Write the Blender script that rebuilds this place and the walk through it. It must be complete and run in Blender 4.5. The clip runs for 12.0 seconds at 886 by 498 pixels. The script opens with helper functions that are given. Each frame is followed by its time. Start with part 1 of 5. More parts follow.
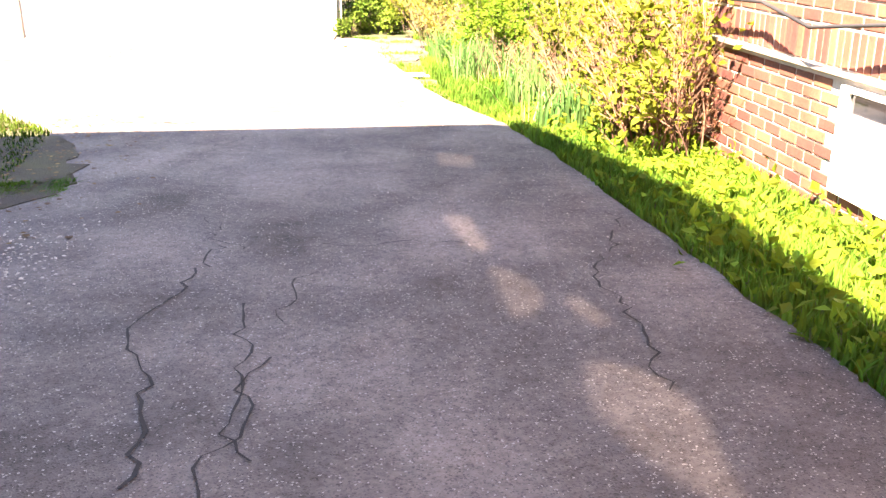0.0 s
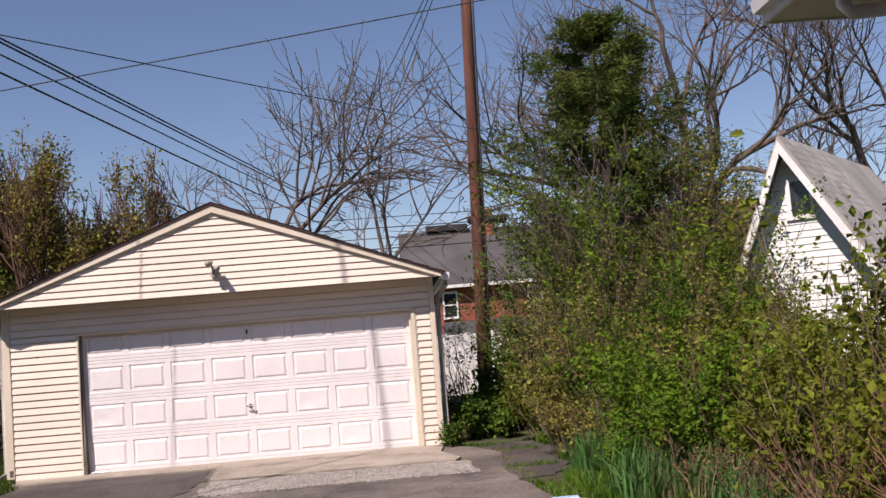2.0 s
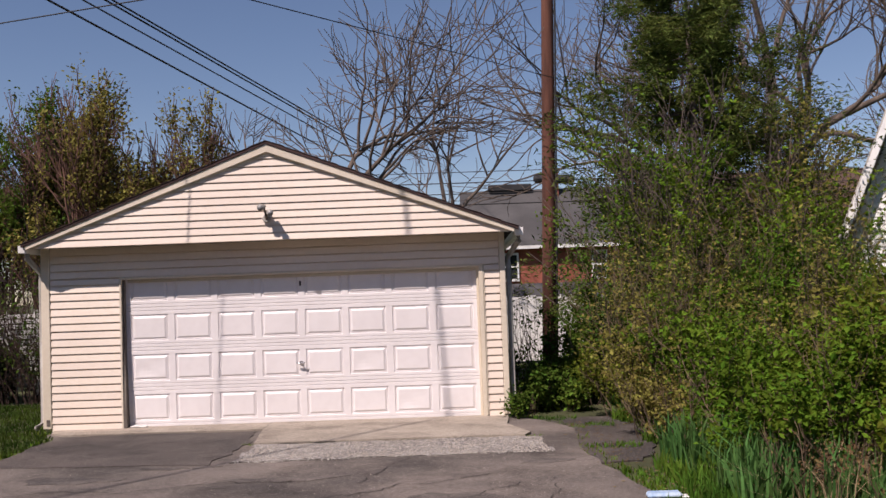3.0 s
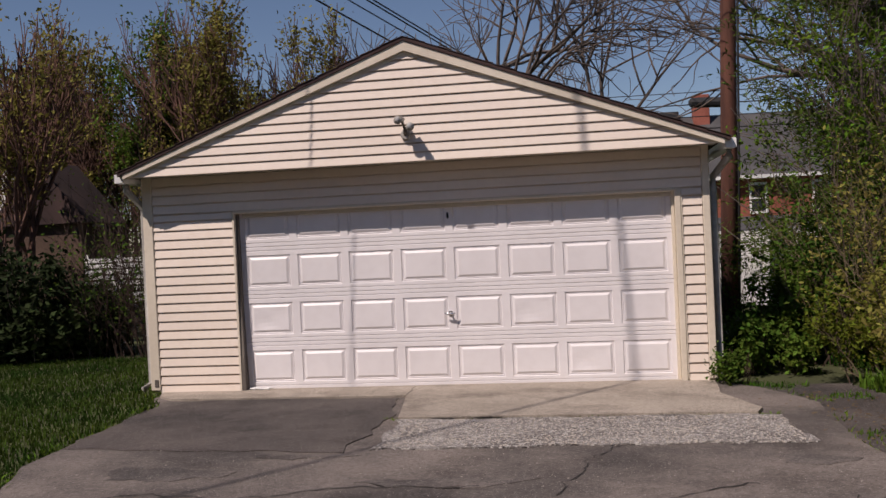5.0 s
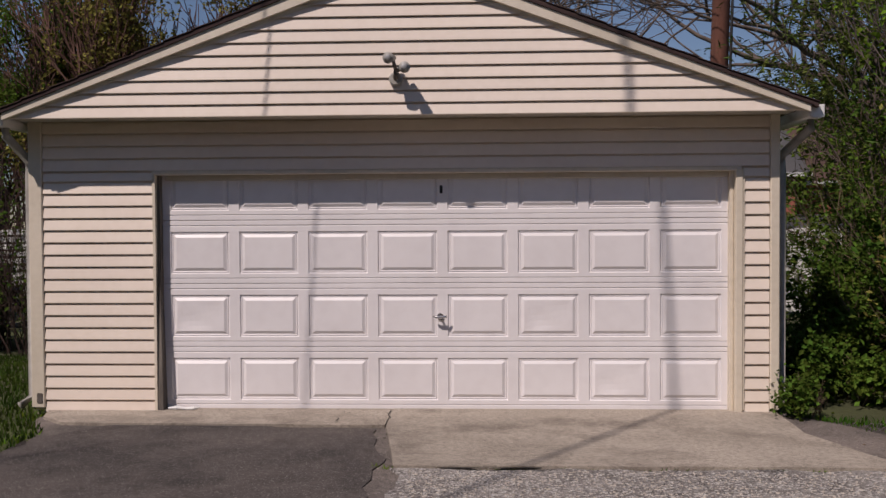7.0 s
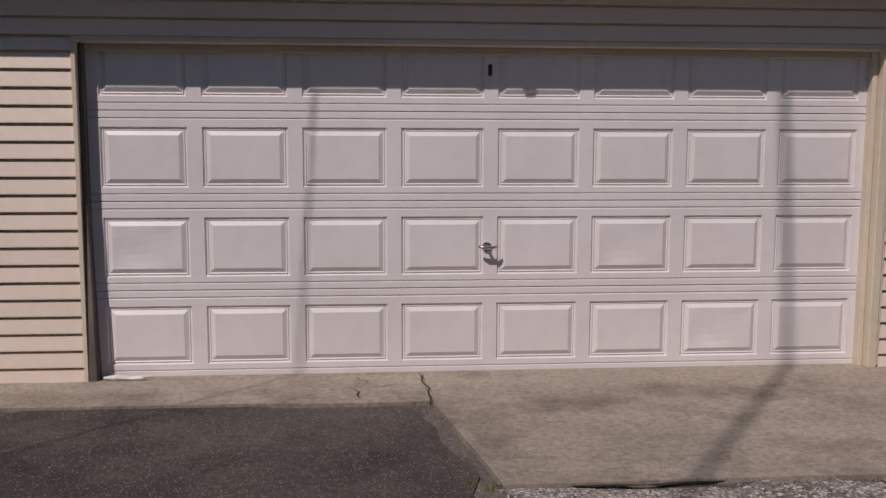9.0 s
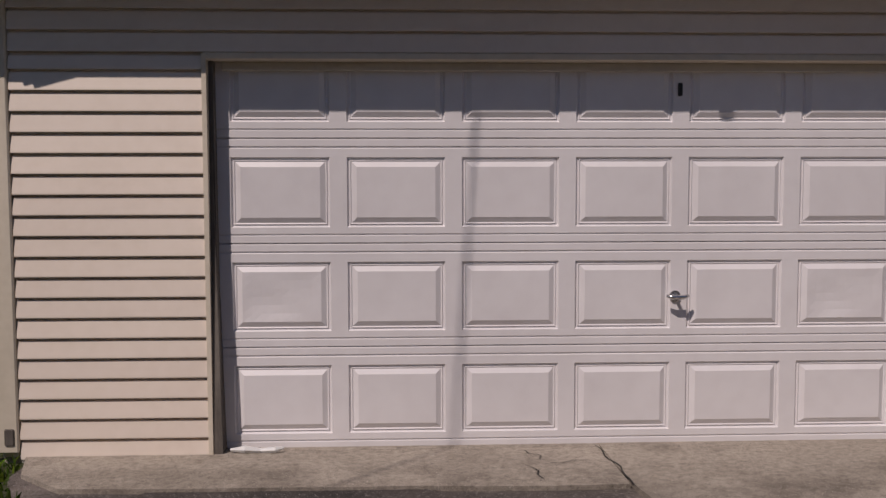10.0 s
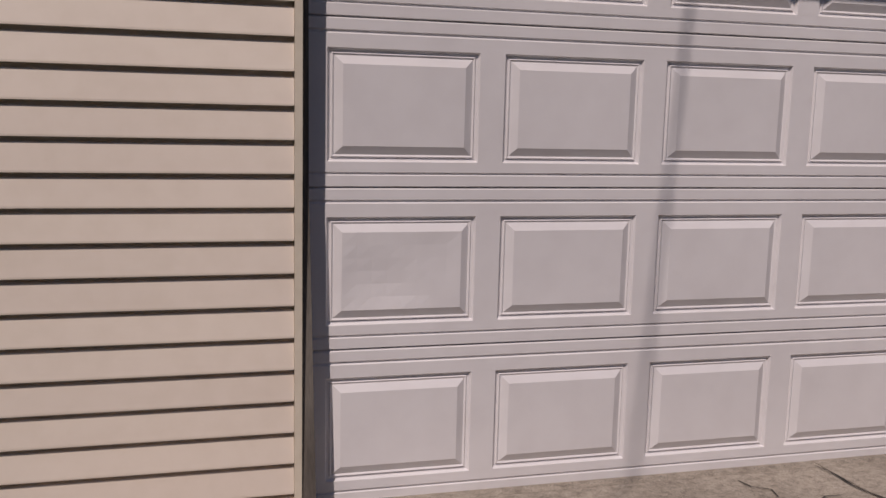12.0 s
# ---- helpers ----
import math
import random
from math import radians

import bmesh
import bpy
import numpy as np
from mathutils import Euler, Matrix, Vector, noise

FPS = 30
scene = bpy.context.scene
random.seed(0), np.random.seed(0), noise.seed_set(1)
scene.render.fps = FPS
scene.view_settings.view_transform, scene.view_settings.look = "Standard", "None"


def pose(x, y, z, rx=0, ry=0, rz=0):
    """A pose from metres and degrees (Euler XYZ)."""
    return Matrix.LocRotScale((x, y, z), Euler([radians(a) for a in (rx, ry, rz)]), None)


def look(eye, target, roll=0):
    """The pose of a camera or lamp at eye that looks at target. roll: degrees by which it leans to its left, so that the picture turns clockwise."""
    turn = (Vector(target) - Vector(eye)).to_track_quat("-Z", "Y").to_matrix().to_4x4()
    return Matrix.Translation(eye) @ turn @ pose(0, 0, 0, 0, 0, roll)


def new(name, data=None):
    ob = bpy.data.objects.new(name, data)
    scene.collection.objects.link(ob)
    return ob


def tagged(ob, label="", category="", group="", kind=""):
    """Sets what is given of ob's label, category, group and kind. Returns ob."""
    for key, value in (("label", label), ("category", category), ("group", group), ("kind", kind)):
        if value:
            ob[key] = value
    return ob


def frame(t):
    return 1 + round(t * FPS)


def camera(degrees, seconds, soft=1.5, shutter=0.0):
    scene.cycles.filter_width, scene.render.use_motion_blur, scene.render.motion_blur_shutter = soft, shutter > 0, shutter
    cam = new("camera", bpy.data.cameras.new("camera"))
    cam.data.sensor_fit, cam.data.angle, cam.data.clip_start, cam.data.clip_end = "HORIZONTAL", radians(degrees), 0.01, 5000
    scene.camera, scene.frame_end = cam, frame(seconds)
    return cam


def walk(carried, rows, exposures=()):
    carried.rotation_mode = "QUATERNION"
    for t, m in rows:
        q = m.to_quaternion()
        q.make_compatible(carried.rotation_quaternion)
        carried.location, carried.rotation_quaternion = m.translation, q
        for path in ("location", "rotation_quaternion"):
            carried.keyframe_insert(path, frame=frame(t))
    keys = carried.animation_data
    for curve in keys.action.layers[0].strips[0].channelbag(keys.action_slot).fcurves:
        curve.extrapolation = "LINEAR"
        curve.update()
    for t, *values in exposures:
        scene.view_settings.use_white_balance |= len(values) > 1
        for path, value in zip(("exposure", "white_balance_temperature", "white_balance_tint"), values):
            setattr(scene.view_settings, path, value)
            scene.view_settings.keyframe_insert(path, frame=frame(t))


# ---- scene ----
import mathutils

cam = camera(50.8, 12.0)
METRES, EYE, TILT, LEAN, TURN = 15.27, 1.405, 0.0, 0.0, -6.6
ROWS = [
    (0.0, 0.0, 0.0, 0.0, 0.06, -19.03, -0.17),
    (0.5, -0.008, 0.0441, 0.0014, 0.35, -10.11, 0.86),
    (1.0, -0.0212, 0.0861, 0.0024, 1.05, -3.27, 1.57),
    (1.5, -0.0312, 0.1291, 0.0009, 1.69, 1.74, 4.11),
    (2.0, -0.043, 0.1709, -0.0015, 4.46, 4.63, 4.57),
    (2.5, -0.0507, 0.2137, -0.0021, 4.58, 4.32, 3.47),
    (3.0, -0.0641, 0.2532, -0.0036, 7.8, 2.49, 2.09),
    (5.0, -0.1296, 0.4152, -0.0088, 15.41, -0.75, 2.69),
    (5.5, -0.1487, 0.4536, -0.008, 17.49, -1.17, 2.32),
    (6.0, -0.1729, 0.4858, -0.0082, 16.06, -0.3, 1.96),
    (6.5, -0.1977, 0.5219, -0.0125, 9.68, 0.54, 1.59),
    (7.0, -0.2233, 0.5569, -0.0139, 9.17, -1.42, 0.32),
    (9.0, -0.3156, 0.6934, -0.0208, 1.82, -6.76, -0.16),
    (9.5, -0.3419, 0.7211, -0.0228, 3.08, -5.74, -0.28),
    (10.0, -0.3671, 0.7463, -0.0254, 4.22, -4.06, 0.12),
    (10.5, -0.3933, 0.7721, -0.0287, 0.12, -6.13, 0.11),
    (11.0, -0.4239, 0.8027, -0.0286, -1.0, -5.22, 0.1),
    (11.5, -0.4459, 0.8291, -0.0302, -6.99, -8.79, -2.84),
    (12.0, -0.469, 0.8591, -0.0292, -8.5, -8.46, -1.38),
]
EXPOSURES = [(0.0, 4.0, 8600, 24), (0.3, 3.75, 8500, 22), (0.6, 3.0, 8300, 21), (0.9, 2.6, 8100, 21), (1.2, 1.85, 7800, 22), (1.5, 1.1, 7300, 23), (1.8, 0.52, 6900, 24), (2.2, 0.27, 6800, 24),
             (3.0, 0.1, 6800, 24), (4.8, -0.3, 6800, 22), (6.0, -0.4, 6800, 22), (7.2, -0.55, 6700, 22), (9.0, -0.85, 6700, 22), (12.0, -0.9, 6700, 22)]
walk(cam, [(t, pose(0, 0, EYE, TILT, LEAN, TURN) @ pose(METRES * x, METRES * y, METRES * z, 90 + pitch, roll, yaw)) for t, x, y, z, yaw, pitch, roll in ROWS], EXPOSURES)

# ---- light ----
SUN = Vector((0.74, 1.0, -1.53)).normalized()          # the way the sunlight goes
sky_world = bpy.data.worlds.new("sky")
scene.world = sky_world
sky_world.use_nodes = True
wn = sky_world.node_tree
sky = wn.nodes.new("ShaderNodeTexSky")
sky.sky_type, sky.sun_disc = "NISHITA", False
sky.sun_elevation = math.asin(-SUN.z)
sky.sun_rotation = math.atan2(-SUN.x, -SUN.y)
sky.air_density, sky.dust_density, sky.ozone_density = 1.0, 0.0, 4.0
wn.links.new(sky.outputs[0], wn.nodes["Background"].inputs[0])
wn.nodes["Background"].inputs[1].default_value = 0.078
sun_data = bpy.data.lights.new("sun", "SUN")
sun_data.energy, sun_data.angle, sun_data.color = 5.0, radians(0.53), (1.0, 0.94, 0.86)
sun_lamp = new("sun", sun_data)
sun_lamp.matrix_world = look((0, 0, 30), Vector((0, 0, 30)) + SUN)


# ---- materials ----
def mat(name, a, b, rough=0.8, big=0.6, fine=40.0, bump=0.2, depth=0.01, metal=0.0, c=None, random_tint=0.0, stretch=(1, 1, 1), trans=0.0):
    """Two colours mixed by noise at two scales, a fine relief, and a tint of its own for each piece."""
    m = bpy.data.materials.new(name)
    m.use_nodes = True
    n, k = m.node_tree.nodes, m.node_tree.links
    sh = n["Principled BSDF"]
    co = n.new("ShaderNodeTexCoord")
    mp = n.new("ShaderNodeMapping")
    mp.inputs["Scale"].default_value = stretch
    k.new(co.outputs["Object"], mp.inputs[0])
    n1, n2 = n.new("ShaderNodeTexNoise"), n.new("ShaderNodeTexNoise")
    n1.inputs["Scale"].default_value, n2.inputs["Scale"].default_value = big, fine
    n1.inputs["Detail"].default_value, n2.inputs["Detail"].default_value = 6, 4
    k.new(mp.outputs[0], n1.inputs[0]), k.new(mp.outputs[0], n2.inputs[0])
    ramp = n.new("ShaderNodeValToRGB")
    ramp.color_ramp.elements[0].position, ramp.color_ramp.elements[1].position = 0.35, 0.65
    ramp.color_ramp.elements[0].color, ramp.color_ramp.elements[1].color = (*a, 1), (*b, 1)
    k.new(n1.outputs[0], ramp.inputs[0])
    mix = n.new("ShaderNodeMix")
    mix.data_type, mix.blend_type = "RGBA", "MULTIPLY"
    mix.inputs[0].default_value = 0.55
    r2 = n.new("ShaderNodeValToRGB")
    r2.color_ramp.elements[0].position, r2.color_ramp.elements[1].position = 0.3, 0.6
    r2.color_ramp.elements[0].color, r2.color_ramp.elements[1].color = (*(c or (0.6, 0.6, 0.6)), 1), (1, 1, 1, 1)
    k.new(n2.outputs[0], r2.inputs[0])
    k.new(ramp.outputs[0], mix.inputs[6]), k.new(r2.outputs[0], mix.inputs[7])
    out = mix.outputs[2]
    if random_tint:
        ge, oi = n.new("ShaderNodeNewGeometry"), n.new("ShaderNodeObjectInfo")
        ad = n.new("ShaderNodeMath")
        ad.operation = "ADD"
        k.new(ge.outputs["Random Per Island"], ad.inputs[0]), k.new(oi.outputs["Random"], ad.inputs[1])
        fr = n.new("ShaderNodeMath")
        fr.operation = "FRACT"
        k.new(ad.outputs[0], fr.inputs[0])
        hs = n.new("ShaderNodeHueSaturation")
        mr, mh = n.new("ShaderNodeMapRange"), n.new("ShaderNodeMapRange")
        mr.inputs[3].default_value, mr.inputs[4].default_value = 1 - random_tint, 1 + random_tint
        mh.inputs[3].default_value, mh.inputs[4].default_value = 0.5 - 0.05 * random_tint, 0.5 + 0.05 * random_tint
        k.new(fr.outputs[0], mr.inputs[0]), k.new(mr.outputs[0], hs.inputs["Value"])
        k.new(fr.outputs[0], mh.inputs[0]), k.new(mh.outputs[0], hs.inputs["Hue"])
        k.new(out, hs.inputs["Color"])
        out = hs.outputs[0]
    k.new(out, sh.inputs["Base Color"])
    sh.inputs["Roughness"].default_value, sh.inputs["Metallic"].default_value = rough, metal
    if trans:
        sh.inputs["Roughness"].default_value, sh.inputs["Specular IOR Level"].default_value = 0.8, 0.15
        tr, ms = n.new("ShaderNodeBsdfTranslucent"), n.new("ShaderNodeMixShader")
        ms.inputs[0].default_value = trans
        k.new(out, tr.inputs[0])
        k.new(sh.outputs[0], ms.inputs[1]), k.new(tr.outputs[0], ms.inputs[2])
        k.new(ms.outputs[0], n["Material Output"].inputs[0])
    if bump:
        bp = n.new("ShaderNodeBump")
        bp.inputs["Strength"].default_value, bp.inputs["Distance"].default_value = bump, depth
        k.new(n2.outputs[0], bp.inputs["Height"]), k.new(bp.outputs[0], sh.inputs["Normal"])
    return m



def stony(name, dark, light, stone, rough=0.93, patch=0.5, stain=2.6, grain=150.0, bump=0.6, depth=0.01, stones=0.12):
    """Old paving: broad wear, blotchy stains, and a grain of pale and dark stones."""
    m = bpy.data.materials.new(name)
    m.use_nodes = True
    n, k = m.node_tree.nodes, m.node_tree.links
    sh = n["Principled BSDF"]
    co = n.new("ShaderNodeTexCoord")

    def noise_at(scale, detail, lo, hi, rough_=0.6):
        t, r = n.new("ShaderNodeTexNoise"), n.new("ShaderNodeMapRange")
        t.inputs["Scale"].default_value, t.inputs["Detail"].default_value, t.inputs["Roughness"].default_value = scale, detail, rough_
        r.inputs[1].default_value, r.inputs[2].default_value = lo, hi
        k.new(co.outputs["Object"], t.inputs[0]), k.new(t.outputs[0], r.inputs[0])
        return r.outputs[0]

    def blend(kind, fac, a, c):
        x = n.new("ShaderNodeMix")
        x.data_type, x.blend_type = "RGBA", kind
        for slot, value in ((0, fac), (6, a), (7, c)):
            if isinstance(value, (int, float)):
                x.inputs[slot].default_value = value
            elif isinstance(value, tuple):
                x.inputs[slot].default_value = (*value, 1)
            else:
                k.new(value, x.inputs[slot])
        return x.outputs[2]
    base = blend("MIX", noise_at(patch, 8, 0.36, 0.64, 0.65), dark, light)
    base = blend("MULTIPLY", noise_at(stain, 7, 0.5, 0.72), base, (0.5, 0.48, 0.47))
    base = blend("MULTIPLY", noise_at(28.0, 5, 0.42, 0.7), base, (0.62, 0.61, 0.6))
    vo = n.new("ShaderNodeTexVoronoi")
    vo.inputs["Scale"].default_value = grain
    k.new(co.outputs["Object"], vo.inputs[0])
    bright = n.new("ShaderNodeMapRange")
    bright.inputs[1].default_value, bright.inputs[2].default_value = 1 - stones, 1 - stones * 0.5
    sep = n.new("ShaderNodeSeparateColor")
    k.new(vo.outputs["Color"], sep.inputs[0]), k.new(sep.outputs[0], bright.inputs[0])
    base = blend("MIX", bright.outputs[0], base, stone)
    low = n.new("ShaderNodeMapRange")
    low.inputs[1].default_value, low.inputs[2].default_value = 0.3, 0.0
    k.new(sep.outputs[1], low.inputs[0])
    base = blend("MULTIPLY", low.outputs[0], base, (0.45, 0.45, 0.46))
    k.new(base, sh.inputs["Base Color"])
    sh.inputs["Roughness"].default_value = rough
    bp = n.new("ShaderNodeBump")
    bp.inputs["Strength"].default_value, bp.inputs["Distance"].default_value = bump, depth
    k.new(vo.outputs["Distance"], bp.inputs["Height"]), k.new(bp.outputs[0], sh.inputs["Normal"])
    return m


M = dict(
    asphalt=stony("asphalt", (0.075, 0.064, 0.058), (0.245, 0.205, 0.178), (0.34, 0.31, 0.28), patch=0.6, stain=1.5, grain=170, stones=0.04, bump=0.45),
    asphalt_dark=stony("dark_asphalt", (0.05, 0.041, 0.037), (0.115, 0.094, 0.083), (0.26, 0.24, 0.22), patch=1.1, grain=170, stones=0.07, bump=0.45),
    asphalt_mid=stony("stained_asphalt", (0.06, 0.052, 0.048), (0.2, 0.17, 0.15), (0.3, 0.27, 0.24), patch=1.6, grain=170, stones=0.06, bump=0.45),
    concrete=stony("concrete", (0.32, 0.275, 0.222), (0.45, 0.39, 0.32), (0.52, 0.47, 0.4), patch=0.9, stain=1.6, grain=300, stones=0.03, bump=0.15, depth=0.003),
    gravel=stony("worn_gravelly_concrete", (0.2, 0.18, 0.165), (0.36, 0.33, 0.3), (0.55, 0.52, 0.48), patch=1.2, stain=5.0, grain=60, stones=0.35, bump=0.9, depth=0.02),
    crack=mat("crack_dirt", (0.02, 0.018, 0.016), (0.04, 0.035, 0.03), 1.0),
    soil=mat("soil_and_thatch", (0.05, 0.055, 0.02), (0.085, 0.1, 0.03), 1.0, 1.0, 25, 0.6, 0.03),
    moss=mat("moss", (0.042, 0.032, 0.02), (0.07, 0.068, 0.026), 1.0, 3.0, 60, 0.8, 0.02),
    vinyl=mat("cream_vinyl", (0.74, 0.64, 0.545), (0.8, 0.7, 0.6), 0.5, 0.7, 14, 0.05, 0.003, c=(0.93, 0.92, 0.9), random_tint=0.03),
    trim=mat("cream_trim", (0.62, 0.55, 0.44), (0.72, 0.64, 0.52), 0.5, 1.0, 20, 0.05, 0.003, c=(0.88, 0.87, 0.85)),
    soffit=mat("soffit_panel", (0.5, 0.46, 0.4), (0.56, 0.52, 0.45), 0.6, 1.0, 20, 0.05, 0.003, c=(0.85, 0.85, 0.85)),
    door=mat("white_door_paint", (0.74, 0.71, 0.71), (0.8, 0.77, 0.77), 0.45, 1.2, 9, 0.06, 0.004, c=(0.93, 0.92, 0.92)),
    white=mat("white_paint", (0.7, 0.7, 0.68), (0.8, 0.8, 0.78), 0.5, 1.0, 15, 0.06, 0.003, c=(0.88, 0.88, 0.87)),
    gutter=mat("white_gutter", (0.72, 0.71, 0.69), (0.8, 0.79, 0.77), 0.4, 1.0, 18, 0.03, 0.002, c=(0.85, 0.84, 0.82)),
    spout=mat("weathered_downspout", (0.3, 0.28, 0.25), (0.42, 0.4, 0.36), 0.5, 2.0, 18, 0.05, 0.002),
    shingle=mat("dark_brown_shingle", (0.035, 0.02, 0.018), (0.07, 0.04, 0.035), 0.95, 1.5, 60, 0.5, 0.006, random_tint=0.25),
    shingle_grey=mat("grey_shingle", (0.3, 0.29, 0.27), (0.42, 0.4, 0.37), 0.95, 0.8, 50, 0.4, 0.006, random_tint=0.18),
    slate=mat("slate_grey_shingle", (0.06, 0.058, 0.058), (0.1, 0.096, 0.095), 0.95, 0.6, 30, 0.4, 0.006, random_tint=0.2),
    brick=mat("red_brick", (0.115, 0.036, 0.024), (0.23, 0.078, 0.045), 0.9, 2.5, 45, 0.5, 0.006, c=(0.62, 0.58, 0.56), random_tint=0.28),
    brick_far=mat("far_red_brick", (0.24, 0.07, 0.045), (0.34, 0.11, 0.075), 0.9, 1.2, 12, 0.3, 0.01, c=(0.7, 0.66, 0.62)),
    mortar=mat("mortar", (0.42, 0.37, 0.31), (0.55, 0.49, 0.42), 1.0, 3.0, 80, 0.4, 0.004),
    metal=mat("galvanised_metal", (0.45, 0.45, 0.45), (0.62, 0.62, 0.62), 0.42, 2.0, 30, 0.05, 0.002, metal=0.85),
    chrome=mat("worn_chrome", (0.5, 0.5, 0.5), (0.7, 0.7, 0.7), 0.25, 4.0, 60, 0.02, 0.001, metal=1.0),
    black=mat("black_rubber", (0.012, 0.012, 0.013), (0.025, 0.025, 0.026), 0.7, 3.0, 40, 0.1, 0.002),
    glass=mat("dark_window_glass", (0.02, 0.024, 0.03), (0.03, 0.034, 0.04), 0.08, 1.0, 3, 0.0),
    lens=mat("lamp_lens", (0.3, 0.3, 0.3), (0.38, 0.38, 0.38), 0.12, 6.0, 40, 0.0),
    pole=mat("brown_pole_wood", (0.07, 0.027, 0.018), (0.15, 0.06, 0.038), 0.95, 1.2, 30, 0.6, 0.01, stretch=(6, 6, 0.6)),
    bark=mat("grey_bark", (0.09, 0.068, 0.055), (0.17, 0.135, 0.11), 1.0, 2.0, 25, 0.6, 0.02, stretch=(3, 3, 0.8)),
    bark_dark=mat("dark_brown_stems", (0.035, 0.022, 0.018), (0.075, 0.045, 0.035), 1.0, 2.0, 25, 0.5, 0.01),
    bark_red=mat("reddish_bark", (0.1, 0.05, 0.035), (0.17, 0.09, 0.065), 1.0, 2.0, 25, 0.5, 0.01),
    cane=mat("dry_cane", (0.075, 0.053, 0.034), (0.18, 0.13, 0.082), 1.0, 3.0, 30, 0.3, 0.004, random_tint=0.35),
    cane_red=mat("reddish_brown_cane", (0.13, 0.065, 0.04), (0.24, 0.14, 0.09), 1.0, 3.0, 30, 0.3, 0.004, random_tint=0.35),
    leaf=mat("spring_leaf", (0.065, 0.135, 0.01), (0.165, 0.245, 0.02), 0.6, 0.7, 8, 0.0, random_tint=0.45, trans=0.35),
    leaf_dark=mat("dark_leaf", (0.05, 0.1, 0.012), (0.11, 0.17, 0.022), 0.6, 1.0, 8, 0.0, random_tint=0.45, trans=0.3),
    leaf_bud=mat("young_bud_leaf", (0.18, 0.165, 0.04), (0.3, 0.26, 0.065), 0.7, 0.8, 8, 0.0, random_tint=0.4, trans=0.35),
    leaf_brown=mat("dry_brown_leaf", (0.12, 0.075, 0.035), (0.22, 0.145, 0.07), 0.9, 1.0, 8, 0.0, random_tint=0.4, trans=0.2),
    needle=mat("conifer_needles", (0.055, 0.09, 0.018), (0.14, 0.17, 0.036), 0.7, 0.7, 8, 0.0, random_tint=0.5, trans=0.15),
    # evergreen leaf colour lowered to hold the shade of the trees
    evergreen=mat("shaded_evergreen_leaf", (0.012, 0.022, 0.006), (0.03, 0.045, 0.012), 0.8, 1.2, 8, 0.0, random_tint=0.4, trans=0.1),
    lawn=mat("mown_lawn", (0.022, 0.052, 0.006), (0.055, 0.088, 0.011), 0.8, 0.8, 6, 0.0, random_tint=0.4, trans=0.3),
    leaf_yellow=mat("yellow_green_leaf", (0.13, 0.165, 0.018), (0.25, 0.275, 0.035), 0.6, 0.8, 8, 0.0, random_tint=0.45, trans=0.5),
    # weathered wood, darkened further for the shade on the left jamb
    jamb=mat("weathered_wood_with_shade", (0.09, 0.076, 0.065), (0.2, 0.175, 0.15), 0.9, 2.0, 30, 0.4, 0.004, stretch=(6, 6, 0.8)),
    brown_roof=mat("brown_shingle", (0.065, 0.038, 0.028), (0.11, 0.065, 0.048), 0.95, 0.6, 30, 0.4, 0.006, random_tint=0.2),
    grass=mat("lawn_grass", (0.04, 0.11, 0.012), (0.11, 0.2, 0.022), 0.7, 0.7, 6, 0.0, random_tint=0.4, trans=0.35),
    bulb_leaf=mat("blue_green_bulb_leaf", (0.055, 0.14, 0.035), (0.1, 0.21, 0.055), 0.5, 1.0, 6, 0.0, random_tint=0.3, trans=0.3),
    straw=mat("dry_straw", (0.24, 0.18, 0.1), (0.38, 0.3, 0.18), 1.0, 1.0, 8, 0.0, random_tint=0.35, trans=0.2),
    paper=mat("pale_blue_litter", (0.3, 0.45, 0.68), (0.5, 0.62, 0.75), 0.6, 14.0, 40, 0.1),
)

# dims the sun through the added canopy's panes to weak spots on the drive
tinted = bpy.data.materials.new("tinted_pane")
tinted.use_nodes = True
shade = tinted.node_tree.nodes.new("ShaderNodeBsdfTransparent")
shade.inputs[0].default_value = (0.26, 0.26, 0.265, 1)
tinted.node_tree.links.new(shade.outputs[0], tinted.node_tree.nodes["Material Output"].inputs[0])
M["tinted"] = tinted

# ---- helpers of this scene ----
ORIGIN = {}


def thing(name, at, label, category, group="", kind=""):
    ob = new(name)
    ob.location = at
    ORIGIN[ob] = Vector(at)
    ob.empty_display_size = 0.1
    return tagged(ob, label, category, group, kind)


def finish(mesh, material, smooth=False):
    mesh.materials.append(material)
    if smooth:
        mesh.polygons.foreach_set("use_smooth", [True] * len(mesh.polygons))
    mesh.update()
    return mesh


def part(name, bm, material, parent=None, label="", smooth=False):
    """Links a bmesh given in world places as one mesh, under a thing or part."""
    at = ORIGIN.get(parent, Vector())
    bmesh.ops.recalc_face_normals(bm, faces=bm.faces)
    bm.transform(Matrix.Translation(-at))
    mesh = bpy.data.meshes.new(name)
    bm.to_mesh(mesh)
    bm.free()
    ob = new(name, finish(mesh, material, smooth))
    ob.parent = parent
    ORIGIN[ob] = at
    return tagged(ob, label)


def raw(name, verts, faces, material, parent=None, label="", smooth=False):
    """The same from plain lists, for heavy meshes."""
    at = ORIGIN.get(parent, Vector())
    mesh = bpy.data.meshes.new(name)
    v = np.asarray(verts, dtype=np.float64).reshape(-1, 3) - np.array(at)
    mesh.from_pydata(v.tolist(), [], faces if isinstance(faces, list) else faces.tolist())
    ob = new(name, finish(mesh, material, smooth))
    ob.parent = parent
    ORIGIN[ob] = at
    return tagged(ob, label)


